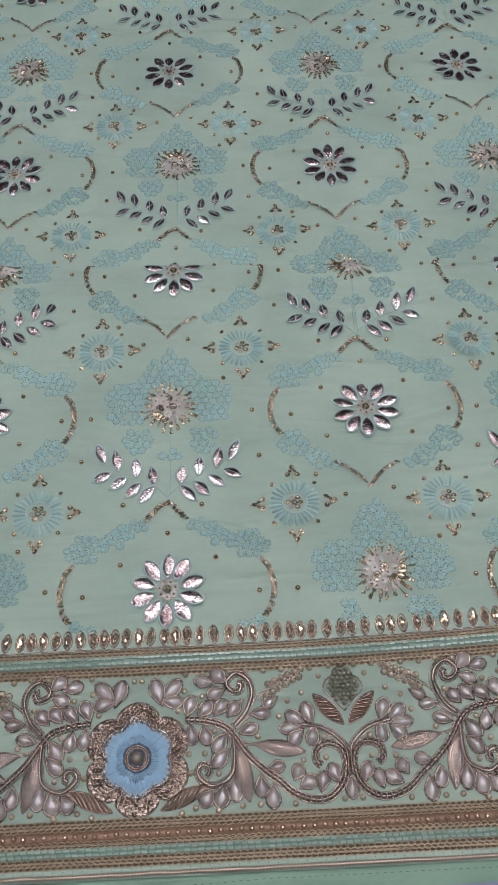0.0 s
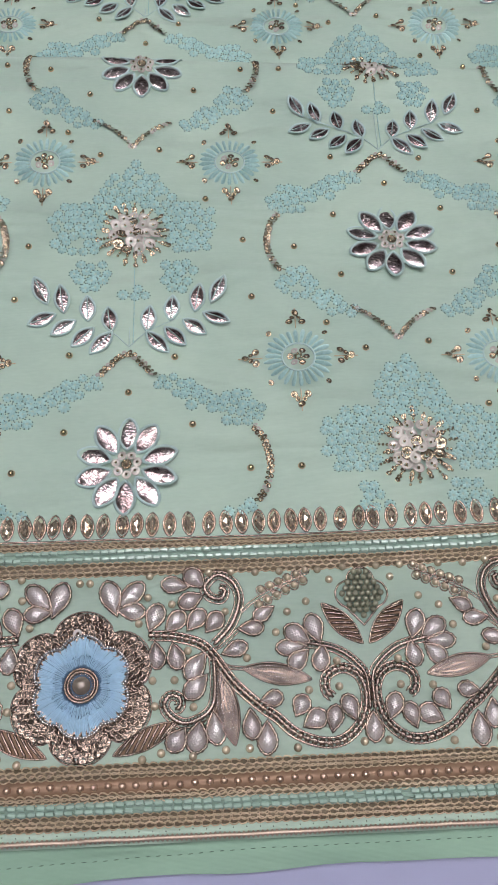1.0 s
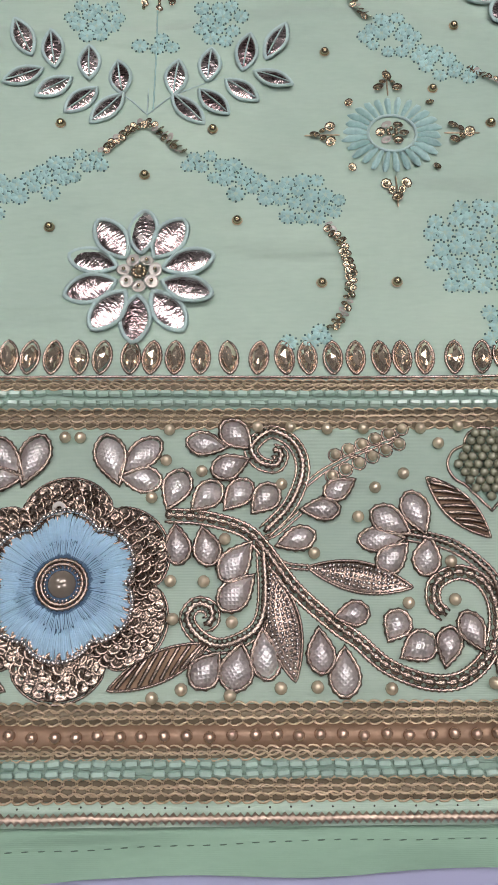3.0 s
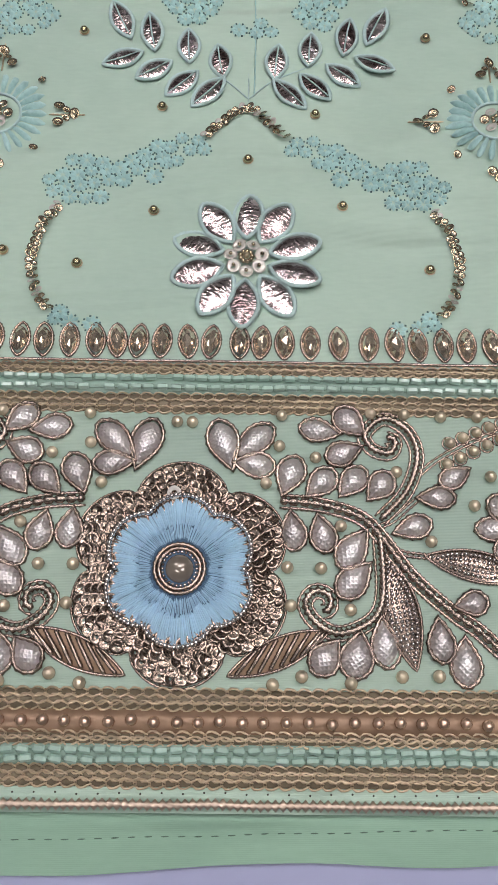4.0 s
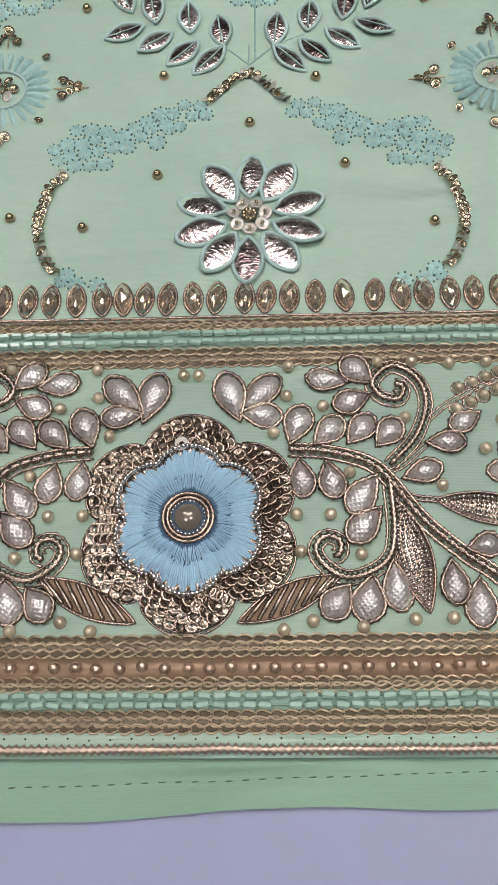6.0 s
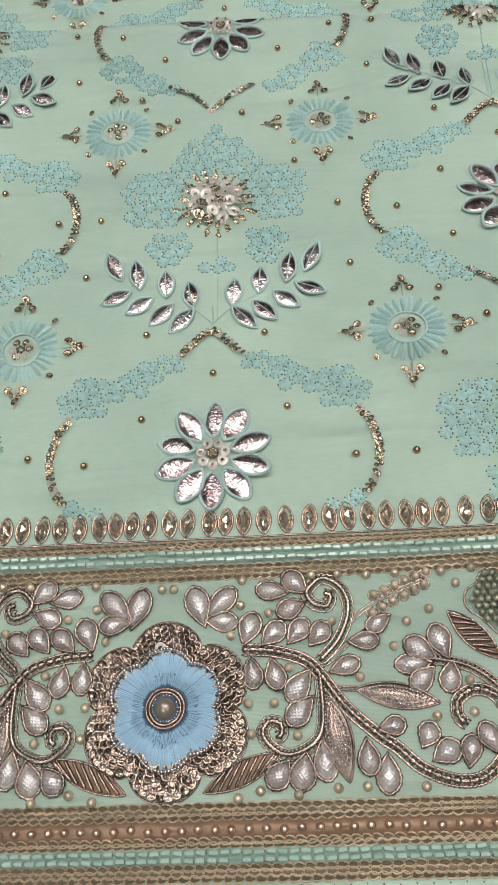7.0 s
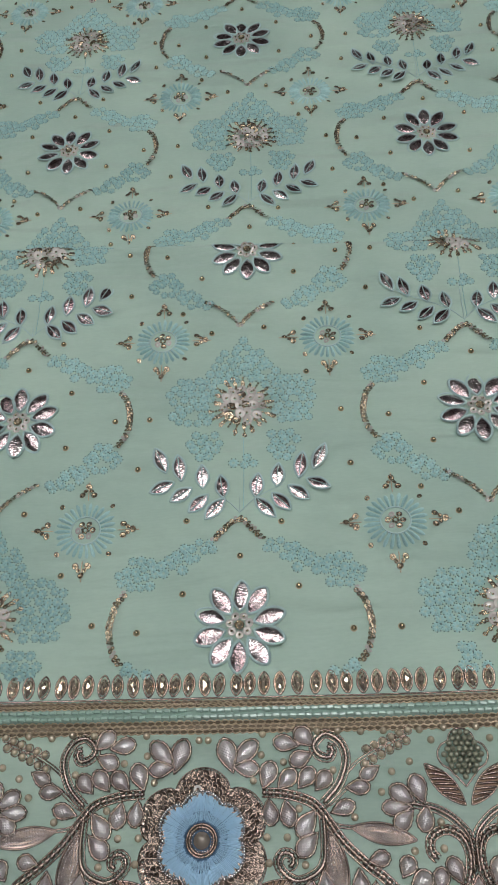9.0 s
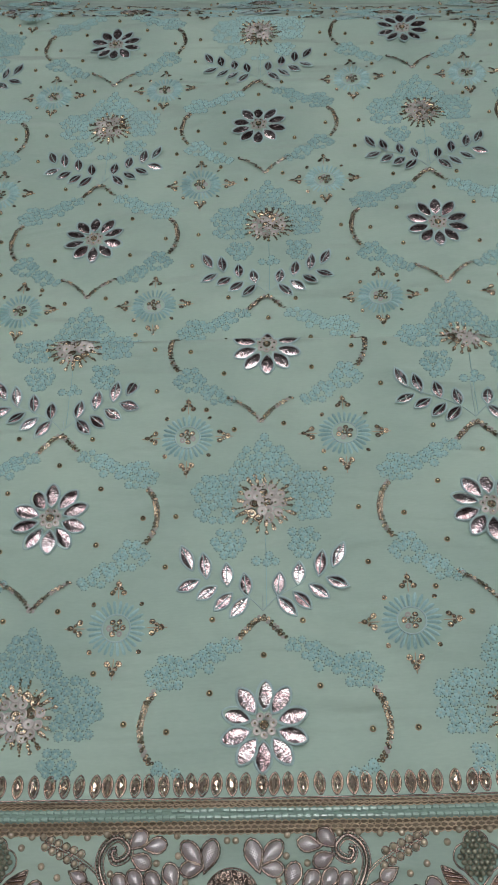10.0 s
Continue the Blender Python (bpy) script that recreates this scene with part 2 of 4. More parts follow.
def ball(geo, x, y, z, r, slot=0, seg=10, rings=6, flat=1.0):
    verts, faces = [(x, y, z + r * flat)], []
    for i in range(1, rings):
        a = math.pi * i / rings
        for k in range(seg):
            w = 2 * math.pi * k / seg
            verts.append((x + r * math.sin(a) * math.cos(w), y + r * math.sin(a) * math.sin(w), z + r * flat * math.cos(a)))
    verts.append((x, y, z - r * flat))
    for k in range(seg):
        faces.append((0, 1 + k, 1 + (k + 1) % seg))
        for i in range(rings - 2):
            o = 1 + i * seg
            faces.append((o + k, o + seg + k, o + seg + (k + 1) % seg, o + (k + 1) % seg))
        o = 1 + (rings - 2) * seg
        faces.append((o + k, len(verts) - 1, o + (k + 1) % seg))
    geo.add(verts, faces, slot)


def sequin(geo, x, y, z, r, tx=0.0, ty=0.0, slot=0, seg=10, hole=0.26):
    """A cupped disc with a hole, tilted by tx and ty."""
    verts, faces = [], []
    for q, h in ((hole, -0.10), (0.62, -0.05), (1.0, 0.16), (1.0, 0.08)):
        for k in range(seg):
            w = 2 * math.pi * k / seg
            px, py = r * q * math.cos(w), r * q * math.sin(w)
            verts.append((x + px, y + py, z + h * r + px * tx + py * ty))
    for i in range(3):
        for k in range(seg):
            faces.append((i * seg + k, (i + 1) * seg + k, (i + 1) * seg + (k + 1) % seg, i * seg + (k + 1) % seg))
    geo.add(verts, faces, slot)


def teardrop(length, width, sharp=1.0, n=24):
    """Outline of a petal, pointed at the origin and round at +x."""
    pts = []
    for k in range(n):
        w = 2 * math.pi * k / n
        t = 0.5 * (1 - math.cos(w))
        s = 1 if w < math.pi else -1
        pts.append((t * length, s * width * (math.sin(math.pi * t ** (1.42 * sharp)) ** (0.58 if t > 0.6 else 0.72) if 0 < t < 1 else 0)))
    return pts


def almond(length, width, n=20):
    pts = []
    for k in range(n):
        w = 2 * math.pi * k / n
        t = 0.5 * (1 - math.cos(w))
        pts.append((t * length, (1 if w < math.pi else -1) * width * math.sin(math.pi * t) ** 0.85))
    return pts


def pad(geo, outline, height, slot=0, base=0.0, levels=4, rough=0.0, rng=None):
    """A cushion over an outline."""
    o = np.array(outline)
    c = o.mean(0)
    n, verts, faces = len(o), [], []
    for i in range(levels):
        q = 1 - i / levels
        h = height * (1 - q ** 2.2)
        for p in o:
            x, y = c + (p - c) * q
            verts.append((x, y, base + h + (rng.uniform(-1, 1) * rough if rng and i else 0)))
    verts.append((c[0], c[1], base + height))
    for i in range(levels - 1):
        for k in range(n):
            faces.append((i * n + k, i * n + (k + 1) % n, (i + 1) * n + (k + 1) % n, (i + 1) * n + k))
    for k in range(n):
        faces.append(((levels - 1) * n + k, (levels - 1) * n + (k + 1) % n, len(verts) - 1))
    geo.add(verts, faces, slot)


def outline_rope(geo, outline, r, slot, step=0.0005, dent=0.28, grow=1.0):
    o = np.array(outline)
    c = o.mean(0)
    o = c + (o - c) * grow
    line = curve([*o, o[0]], step)[:-1]
    rope(geo, line, r, slot, dent=dent, closed=True, sides=5)


# ---- the lie of the cloth ----
def smooth(a, b, t):
    t = min(1, max(0, (t - a) / (b - a)))
    return t * t * (3 - 2 * t)


def fold_at(x):
    return 0.3705 - 0.03 * x


def lie(x, y):
    """Height of the cloth: flat, a soft ridge it falls from, then a gentle slope and the drop at the far edge."""
    f = fold_at(x)
    z = 0.0015 * smooth(f - 0.06, f - 0.012, y) - 0.0175 * smooth(f - 0.003, f + 0.010, y)
    far = FAR_EDGE - 0.12 * x
    if y > far:
        z -= 0.52 * min(y - far, 0.27) * smooth(far, far + 0.03, y)
    if y > 0.07:
        k = smooth(0.07, 0.12, y)
        ridge = 1 - 4.5 * abs(noise.noise((x * 5 + y * 4, y * 13 - x * 2, 7.7)))
        z += k * 0.0016 * max(0, ridge) ** 2
        z += k * 0.0013 * noise.noise((x * 9, y * 20, 0.3)) + k * 0.0008 * noise.noise((x * 26 + y * 18, y * 55, 1.7))
    else:
        z += 0.0004 * noise.noise((x * 12, y * 8, 4.1))
    return z


def on_cloth(x, y, turn=0.0, lift=0.0, mirror=False):
    """The pose of a piece that lies on the cloth."""
    e = 0.004
    dx, dy = (lie(x + e, y) - lie(x - e, y)) / (2 * e), (lie(x, y + e) - lie(x, y - e)) / (2 * e)
    up = Vector((-dx, -dy, 1)).normalized()
    ax = Vector((math.cos(turn), math.sin(turn), 0))
    ax = (ax - up * ax.dot(up)).normalized()
    ay = up.cross(ax)
    if mirror:
        ay = -ay
    m = Matrix((ax, ay, up)).transposed().to_4x4()
    m.translation = Vector((x, y, lie(x, y) + lift))
    return m


WORLD = {}


GX0, GY0, GSTEP, GNX, GNY = -0.75, -0.0618, 0.004, 375, 304
LIE = np.array([[lie(GX0 + GSTEP * i, GY0 + GSTEP * j) for i in range(GNX + 1)] for j in range(GNY + 1)])


def lie_many(x, y):
    """Heights of the cloth at many places, between the points of its grid."""
    u, v = np.clip((x - GX0) / GSTEP, 0, GNX - 1e-6), np.clip((y - GY0) / GSTEP, 0, GNY - 1e-6)
    i, j = u.astype(int), v.astype(int)
    a, b = u - i, v - j
    return (LIE[j, i] * (1 - a) + LIE[j, i + 1] * a) * (1 - b) + (LIE[j + 1, i] * (1 - a) + LIE[j + 1, i + 1] * a) * b


def moulded(data, x, y, turn, mirror):
    """A copy of a flat mesh whose points follow the cloth."""
    d = data.copy()
    co = np.empty(len(d.vertices) * 3, dtype=np.float32)
    d.vertices.foreach_get("co", co)
    co = co.reshape(-1, 3).astype(float)
    px, py = co[:, 0], co[:, 1] * (-1 if mirror else 1)
    c, s = math.cos(turn), math.sin(turn)
    wx, wy = x + c * px - s * py, y + s * px + c * py
    co[:, 2] += lie_many(wx, wy)
    co[:, 0], co[:, 1] = wx, wy
    d.vertices.foreach_set("co", co.ravel().astype(np.float32))
    if mirror:
        d.flip_normals()
    d.update()
    return d


def drape(name, data, x, y, turn=0.0, mirror=False, parent=None, label=""):
    """Lays a wide, limp piece on the cloth so that it follows every ripple."""
    return put(name, moulded(data, x, y, turn, mirror), Matrix(), parent, label)


def put(name, data, m, parent=None, label=""):
    """One object on a shared mesh at the world pose m, as a part of parent."""
    ob = new(name, data)
    WORLD[ob.name] = m
    if parent:
        ob.parent = parent
        ob.matrix_basis = WORLD[parent.name].inverted() @ m
    else:
        ob.matrix_basis = m
    return tagged(ob, label) if label else ob


def sheet(name, mat, x0, x1, y0, y1, nx, ny, height, thick=0.0):
    g = Geo(mat)
    verts = [(x0 + (x1 - x0) * i / nx, y0 + (y1 - y0) * j / ny) for j in range(ny + 1) for i in range(nx + 1)]
    faces = [(j * (nx + 1) + i, j * (nx + 1) + i + 1, (j + 1) * (nx + 1) + i + 1, (j + 1) * (nx + 1) + i) for j in range(ny) for i in range(nx)]
    g.add([(x, y, height(x, y)) for x, y in verts], faces)
    if thick:
        rim = [i for i in range(nx + 1)] + [(j + 1) * (nx + 1) - 1 for j in range(1, ny + 1)] + [ny * (nx + 1) + i for i in range(nx - 1, -1, -1)] + [j * (nx + 1) for j in range(ny - 1, 0, -1)]
        low = [(g.v[i][0], g.v[i][1], g.v[i][2] - thick) for i in rim]
        k = len(g.v)
        g.v += low
        for a in range(len(rim)):
            b = (a + 1) % len(rim)
            g.f.append((rim[a], k + a, k + b, rim[b]))
            g.m.append(0)
    return g.mesh(name)


def box(geo, x0, x1, y0, y1, z0, z1, slot=0):
    v = [(x, y, z) for z in (z0, z1) for y in (y0, y1) for x in (x0, x1)]
    geo.add(v, [(0, 2, 3, 1), (4, 5, 7, 6), (0, 1, 5, 4), (2, 6, 7, 3), (0, 4, 6, 2), (1, 3, 7, 5)], slot)


# ---- room ----
def slab(name, mat, dims, label, category):
    g = Geo(mat)
    box(g, *dims)
    return tagged(new(name, g.mesh(name, False)), label, category, kind="structure")


slab("floor", FLOORTILE, (-2.2, 2.2, -2.0, 2.6, -0.82, -0.77), "plain grey tiled floor under the table", "floor")
slab("ceiling", CEILPAINT, (-2.2, 2.2, -2.0, 2.6, 1.9, 1.98), "plain white painted ceiling", "ceiling")
slab("wall_north", WALLPAINT, (-2.2, 2.2, 2.6, 2.7, -0.82, 1.98), "plain warm grey painted wall", "wall")
slab("wall_south", WALLPAINT, (-2.2, 2.2, -2.1, -2.0, -0.82, 1.98), "plain warm grey painted wall", "wall")
slab("wall_east", WALLPAINT, (2.2, 2.3, -2.1, 2.7, -0.82, 1.98), "plain warm grey painted wall", "wall")
slab("wall_west", WALLPAINT, (-2.3, -2.2, -2.1, 2.7, -0.82, 1.98), "plain warm grey painted wall", "wall")


def ceiling_light(x, y, w, d):
    lamp = tagged(new("ceiling_light"), "lit flat white panel light set under the ceiling", "light", "panel lights on the ceiling")
    lamp.location = (x, y, 1.9)
    g = Geo(FRAMEPAINT)
    for a, b, c, e in ((-w, w, -d, -d + 0.02), (-w, w, d - 0.02, d), (-w, -w + 0.02, -d + 0.02, d - 0.02), (w - 0.02, w, -d + 0.02, d - 0.02)):
        box(g, a, b, c, e, -0.03, 0)
    new("frame", g.mesh("lamp_frame", False)).parent = lamp
    g = Geo(GLOW)
    box(g, -w + 0.02, w - 0.02, -d + 0.02, d - 0.02, -0.022, -0.004)
    new("diffuser", g.mesh("lamp_diffuser", False)).parent = lamp


for x, y in PANELS:
    ceiling_light(x, y, 0.3, 0.3)

# ---- table ----
table = tagged(new("table"), "large table with a pale lavender-white laminate top", "table")
WORLD[table.name] = Matrix()
g = Geo(TABLE)
box(g, -0.95, 0.95, -0.42, 1.35, -0.25, -0.20)
g2 = Geo(TABLE)
box(g2, -0.95, 0.95, -0.42, 0.33, -0.20, -0.0050)
for px in (-0.85, 0.85):
    for py in (-0.34, 1.26):
        gl = Geo(TABLE)
        box(gl, px - 0.03, px + 0.03, py - 0.03, py + 0.03, -0.77, -0.25)
        put("leg", gl.mesh("table_leg", False), Matrix(), table)
put("frame", g.mesh("table_frame", False), Matrix(), table)
put("tabletop", g2.mesh("table_top", False), Matrix(), table)
gl = Geo(TABLE)
box(gl, -0.95, 0.95, 0.33, 1.35, -0.20, -0.19)
put("lower_top", gl.mesh("table_lower_top", False), Matrix(), table)

# ---- cloth ----
HEM = -0.0618
fabric = put("embroidered_fabric", sheet("embroidered_fabric", MINT, -0.75, 0.75, HEM, HEM + 1.216, 375, 304, lie, 0.0012), Matrix())
tagged(fabric, "mint green crepe with heavy sequin and thread embroidery on table", "fabric")


def lining_height(x, y):
    return -0.0022 + 0.0008 * noise.noise((x * 22, y * 60, 2.2)) + 0.0006 * noise.noise((x * 60, y * 90, 4.2)) - 0.0012 * smooth(-0.066, -0.075, y)


g = Geo(LINING)
nx, ny = 240, 8
for j in range(ny + 1):
    for i in range(nx + 1):
        x = -0.75 + 1.5 * i / nx
        end = -0.0735 - 0.0033 * smooth(0.0, -0.045, x) + 0.0012 * smooth(0.04, 0.1, x) + 0.0010 * noise.noise((x * 26, 0.5, 0))
        y = -0.055 + (end + 0.055) * j / ny
        g.v.append((x, y, lining_height(x, y)))
for j in range(ny):
    for i in range(nx):
        g.f.append((j * (nx + 1) + i, (j + 1) * (nx + 1) + i, (j + 1) * (nx + 1) + i + 1, j * (nx + 1) + i + 1))
        g.m.append(0)
lining = put("lining", g.mesh("lining"), Matrix(), fabric, "plain mint lining edge showing below the hem")
g = Geo(STITCH)
for i in range(110):
    x = -0.2 + 0.0042 * i
    y = -0.0668 + 0.03 * min(0.05, max(-0.1, x)) + 0.0003 * noise.noise((x * 60, 0, 0))
    rope(g, curve([(x, y), (x + 0.0019, y + 0.0001)], 0.0006), 0.00016, sides=4, lift=lining_height(x, y) + 0.0001, dent=0)
put("stitching", g.mesh("stitching"), Matrix(), lining, "running stitch in darker thread")

# ---- field motifs, once each as meshes ----
U, V = 0.1388, 0.2605
MM = 0.001
rng = random.Random(5)

# flower with ten foil petals
g = Geo(FOIL, THREADRIM)
o = teardrop(0.0158, 0.0045, 0.74)
pad(g, o, 0.0007, 0, 0.0004, 5, 0.0001, rng)
outline_rope(g, o, 0.00084, 1, 0.0006, 0.25, 1.07)
PETAL = g.mesh("foil_petal")
g = Geo(PEARLSEQUIN, GOLDSEQUIN, ZARI)
for k in range(7):
    w = 2 * math.pi * k / 7 + 0.2
    sequin(g, 0.0052 * math.cos(w), 0.0052 * math.sin(w), 0.0014, 0.0023, rng.uniform(-.3, .3), rng.uniform(-.3, .3), 0)
for k in range(7):
    w = 2 * math.pi * k / 7
    ball(g, 0.0052 * math.cos(w + .2), 0.0052 * math.sin(w + .2), 0.0022, 0.0007, 1, 7, 4)
for k in range(9):
    w = 2 * math.pi * k / 9
    ball(g, 0.0019 * math.cos(w), 0.0019 * math.sin(w), 0.0022, 0.0009, 1, 7, 4)
ball(g, 0, 0, 0.0028, 0.0011, 2, 8, 5)
EYE = g.mesh("flower_eye")


def floret(geo, x, y, r, slot=0):
    """A tiny eyelet flower: raised satin stitches set in a ring, with a dark needle hole between their tips."""
    n, turn = rng.choice((7, 8, 8, 9)), rng.uniform(0, 1)
    verts, faces, holes, gaps = [], [], [], []
    for k in range(n):
        w = 2 * math.pi * (k / n + turn)
        c, s = math.cos(w), math.sin(w)
        h, q = 0.27 * r, r * rng.uniform(0.9, 1.08)
        i = len(verts)
        verts += [(x + 0.12 * r * c, y + 0.12 * r * s, 0.0005), (x + 0.62 * r * c + h * s, y + 0.62 * r * s - h * c, 0.0002), (x + 0.62 * r * c - h * s, y + 0.62 * r * s + h * c, 0.0002),
                  (x + 0.60 * r * c, y + 0.60 * r * s, rng.uniform(0.0012, 0.0018)), (x + q * c, y + q * s, 0.0002)]
        faces += [(i, i + 1, i + 3), (i, i + 3, i + 2), (i + 1, i + 4, i + 3), (i + 2, i + 3, i + 4)]
        w += math.pi / n
        c, s = x + 0.90 * r * math.cos(w), y + 0.90 * r * math.sin(w)
        i, e = len(holes), 0.10 * r
        holes += [(c - e, s - e, 0.0002), (c + e, s - e, 0.0002), (c + e, s + e, 0.0002), (c - e, s + e, 0.0002), (c, s, 0.0009)]
        gaps += [(i, i + 1, i + 4), (i + 1, i + 2, i + 4), (i + 2, i + 3, i + 4), (i + 3, i, i + 4)]
    geo.add(verts, faces, slot)
    geo.add(holes, gaps, slot + 1)


def lace_band(name, points, w0, w1, low=None):
    """A garland of florets along a line, widening from w0 to w1; low: leave out what lies below."""
    g, line = Geo(LACE, EYELET), curve(points, 0.0046)
    n = len(line)
    for i, p in enumerate(line):
        w = (w0 + (w1 - w0) * i / (n - 1)) * (1 + 0.28 * math.sin(i * 1.25 + w0 * 900))
        d = line[min(n - 1, i + 1)] - line[max(0, i - 1)]
        d /= np.linalg.norm(d)
        rows = max(1, round(2 * w / 0.0039))
        for k in range(rows):
            s = (k - (rows - 1) / 2) * 0.0047 + rng.uniform(-.0014, .0014)
            x, y = p[0] - d[1] * s + rng.uniform(-.0005, .0005), p[1] + d[0] * s + (0.0012 if i % 2 else 0)
            if (low is None or y > low) and rng.random() > 0.06:
                floret(g, x, y, rng.uniform(0.0025, 0.0034))
    return g.mesh(name) if g.v else None


def lace_rosette(name, low=None):
    """The lace ground round the sequins: a pointed crown, two wide wings, two lower lobes and a drop."""
    g, step = Geo(LACE, EYELET), 0.0056
    for i in range(-11, 12):
        for j in range(-11, 13):
            x, y = (i + 0.5 * (j % 2)) * step + rng.uniform(-.0009, .0009), j * step * 0.88 + rng.uniform(-.0009, .0009)
            ax = abs(x)
            crown = 0 < y < 0.052 and ax < 0.0275 * max(0, (0.052 - y) / 0.032) ** 0.8 and ax < 0.036 - 0.25 * y
            wing = (abs(ax - 0.028) / 0.0175) ** 2 + ((y - 0.005) / 0.019) ** 2 < 1
            lobe = ((ax - 0.0235) / 0.0095) ** 2 + ((y + 0.026) / 0.0105) ** 2 < 1
            drop = (ax / 0.0075) ** 2 + ((y + 0.037) / 0.007) ** 2 < 1
            if (crown or wing or lobe or drop) and math.hypot(x, y) > 0.0185 and (low is None or y > low) and rng.random() > 0.05:
                floret(g, x, y, rng.uniform(0.0027, 0.0035))
    if low is None:
        rope(g, curve([(0, -0.018), (0.0003, -0.045), (0, -0.069)], 0.0016), 0.00035, sides=4, dent=0.45)
    return g.mesh(name)


def sequin_rosette():
    """Pearl sequins in the middle, short rays of gold beads and sequins round them."""
    g = Geo(PEARLSEQUIN, GOLDSEQUIN)
    for r, n, size in ((0.0112, 11, 0.0032), (0.0066, 7, 0.0032), (0.0022, 3, 0.0030)):
        for k in range(n):
            w = 2 * math.pi * (k + rng.uniform(-.2, .2)) / n
            z = 0.0012 + (0.0105 - r) * 0.1 + rng.uniform(0, .0005)
            sequin(g, r * math.cos(w), r * math.sin(w), z, size, rng.uniform(-.35, .35), rng.uniform(-.35, .35), 0 if rng.random() < 0.75 else 1, 10, 0.3)
            ball(g, r * math.cos(w), r * math.sin(w), z + 0.0003, 0.0007, 1, 6, 4)
    for k in range(22):
        w = 2 * math.pi * (k + rng.uniform(-.15, .15)) / 22
        reach = rng.choice((0.0180, 0.0200, 0.0222))
        for r in np.arange(0.0128, reach, 0.0019):
            c, s = r * math.cos(w), r * math.sin(w)
            if rng.random() < 0.45:
                sequin(g, c, s, 0.0009, 0.0014, rng.uniform(-.5, .5), rng.uniform(-.5, .5), 1, 8)
            else:
                ball(g, c, s, 0.0007, 0.0008, 1, 6, 4)
    return g.mesh("sequin_rosette")


def sequin_line(name, points, r=0.00125, wide=0.0011):
    """Small sequins strung in two crossing rows."""
    g = Geo(GOLDSEQUIN, PEARLSEQUIN)
    line = curve(points, 0.00125)
    for i in range(1, len(line) - 1):
        d = line[i + 1] - line[i - 1]
        d /= np.linalg.norm(d)
        s = wide * (0.7 if i % 2 else -0.7)
        a = (d[0] * 0.5, d[1] * 0.5)
        slot = 1 if rng.random() < 0.18 else 0
        sequin(g, line[i][0] - d[1] * s, line[i][1] + d[0] * s, 0.0011, r * rng.uniform(.9, 1.15), a[0] * 0.5 + rng.uniform(-.6, .6), a[1] * 0.5 + rng.uniform(-.6, .6), slot, 8)
    return g.mesh(name)


ARC = sequin_line("sequin_arc", [(0.061, 0.0205), (0.0665, 0.011), (0.0688, -0.001), (0.066, -0.013), (0.061, -0.0205)])
CHEVRON = sequin_line("sequin_chevron", [(-0.0155, -0.0135), (-0.008, -0.0055), (0, 0), (0.007, -0.006), (0.0135, -0.0135)])
VEE = sequin_line("sequin_vee", [(-0.0235, 0.0205), (-0.011, 0.0125), (-0.003, 0.0045), (0, 0), (0.003, 0.0045), (0.011, 0.0125), (0.0225, 0.0195)], 0.0011, 0.0008)
LOWBAND = lace_band("lace_garland", [(0.0165, 0.046), (0.036, 0.0365), (0.065, 0.0255)], 0.0042, 0.0062)
HIGHBAND = lace_band("lace_garland_upper", [(0.060, -0.0235), (0.045, -0.0345), (0.0255, -0.045)], 0.0068, 0.0045)
HIGHBAND_CUT = lace_band("lace_garland_cut", [(0.060, -0.0235), (0.045, -0.0345), (0.0255, -0.045)], 0.0068, 0.0045, -0.0265)
ROSELACE = lace_rosette("lace_rosette")
ROSELACE_CUT = lace_rosette("lace_rosette_cut", -0.031)
ROSETTE = sequin_rosette()

# leaf of the spray
g = Geo(FOIL, THREADRIM)
o = almond(0.0142, 0.0033, 16)
pad(g, o, 0.0006, 0, 0.0003, 4, 0.0001, rng)
outline_rope(g, o, 0.00068, 1, 0.0006, 0.2, 1.06)
rope(g, curve([(0.001, 0), (0.007, 0.0002), (0.0135, 0)], 0.0006), 0.0003, 1, 4, 0.2, 0.0012)
LEAF = g.mesh("foil_leaf")
g = Geo(THREADRIM)
for s in (-1, 1):
    rope(g, curve([(0, 0), (s * 0.0085, 0.0085), (s * 0.0215, 0.0155), (s * 0.034, 0.021), (s * 0.044, 0.0275)], 0.0012), 0.00035, sides=5, dent=0.2)
rope(g, curve([(0, -0.001), (0, 0.014), (0, 0.03)], 0.0012), 0.0003, sides=4, dent=0.4)
STEM = g.mesh("spray_stem")

# ring flower
g = Geo(FLOSS, THREADRIM)
for k in range(26):
    w = 2 * math.pi * k / 26
    L = 0.0088 * rng.uniform(0.9, 1.06)
    line = [np.array((math.cos(w) * q, math.sin(w) * q, h)) for q, h in ((0.0084, 0.0004), (0.0115, 0.0019), (0.0155, 0.0017), (0.0088 + L, 0.0002))]
    verts, faces = [], []
    for i, p in enumerate(line):
        hw = (0.0006, 0.0009, 0.0012, 0.0006)[i]
        sx, sy = -math.sin(w) * hw, math.cos(w) * hw
        verts += [(p[0] - sx, p[1] - sy, 0.0001), (p[0] - sx * .5, p[1] - sy * .5, p[2]), (p[0] + sx * .5, p[1] + sy * .5, p[2]), (p[0] + sx, p[1] + sy, 0.0001)]
    for i in range(3):
        for j in range(3):
            faces.append((i * 4 + j, (i + 1) * 4 + j, (i + 1) * 4 + j + 1, i * 4 + j + 1))
    g.add(verts, faces, 0)
line = np.array([(0.0084 * math.cos(a), 0.0084 * math.sin(a), 0.0) for a in np.linspace(0, 2 * math.pi, 60, endpoint=False)])
rope(g, line, 0.0006, 1, 5, 0.2, closed=True)
RING = g.mesh("thread_ring")
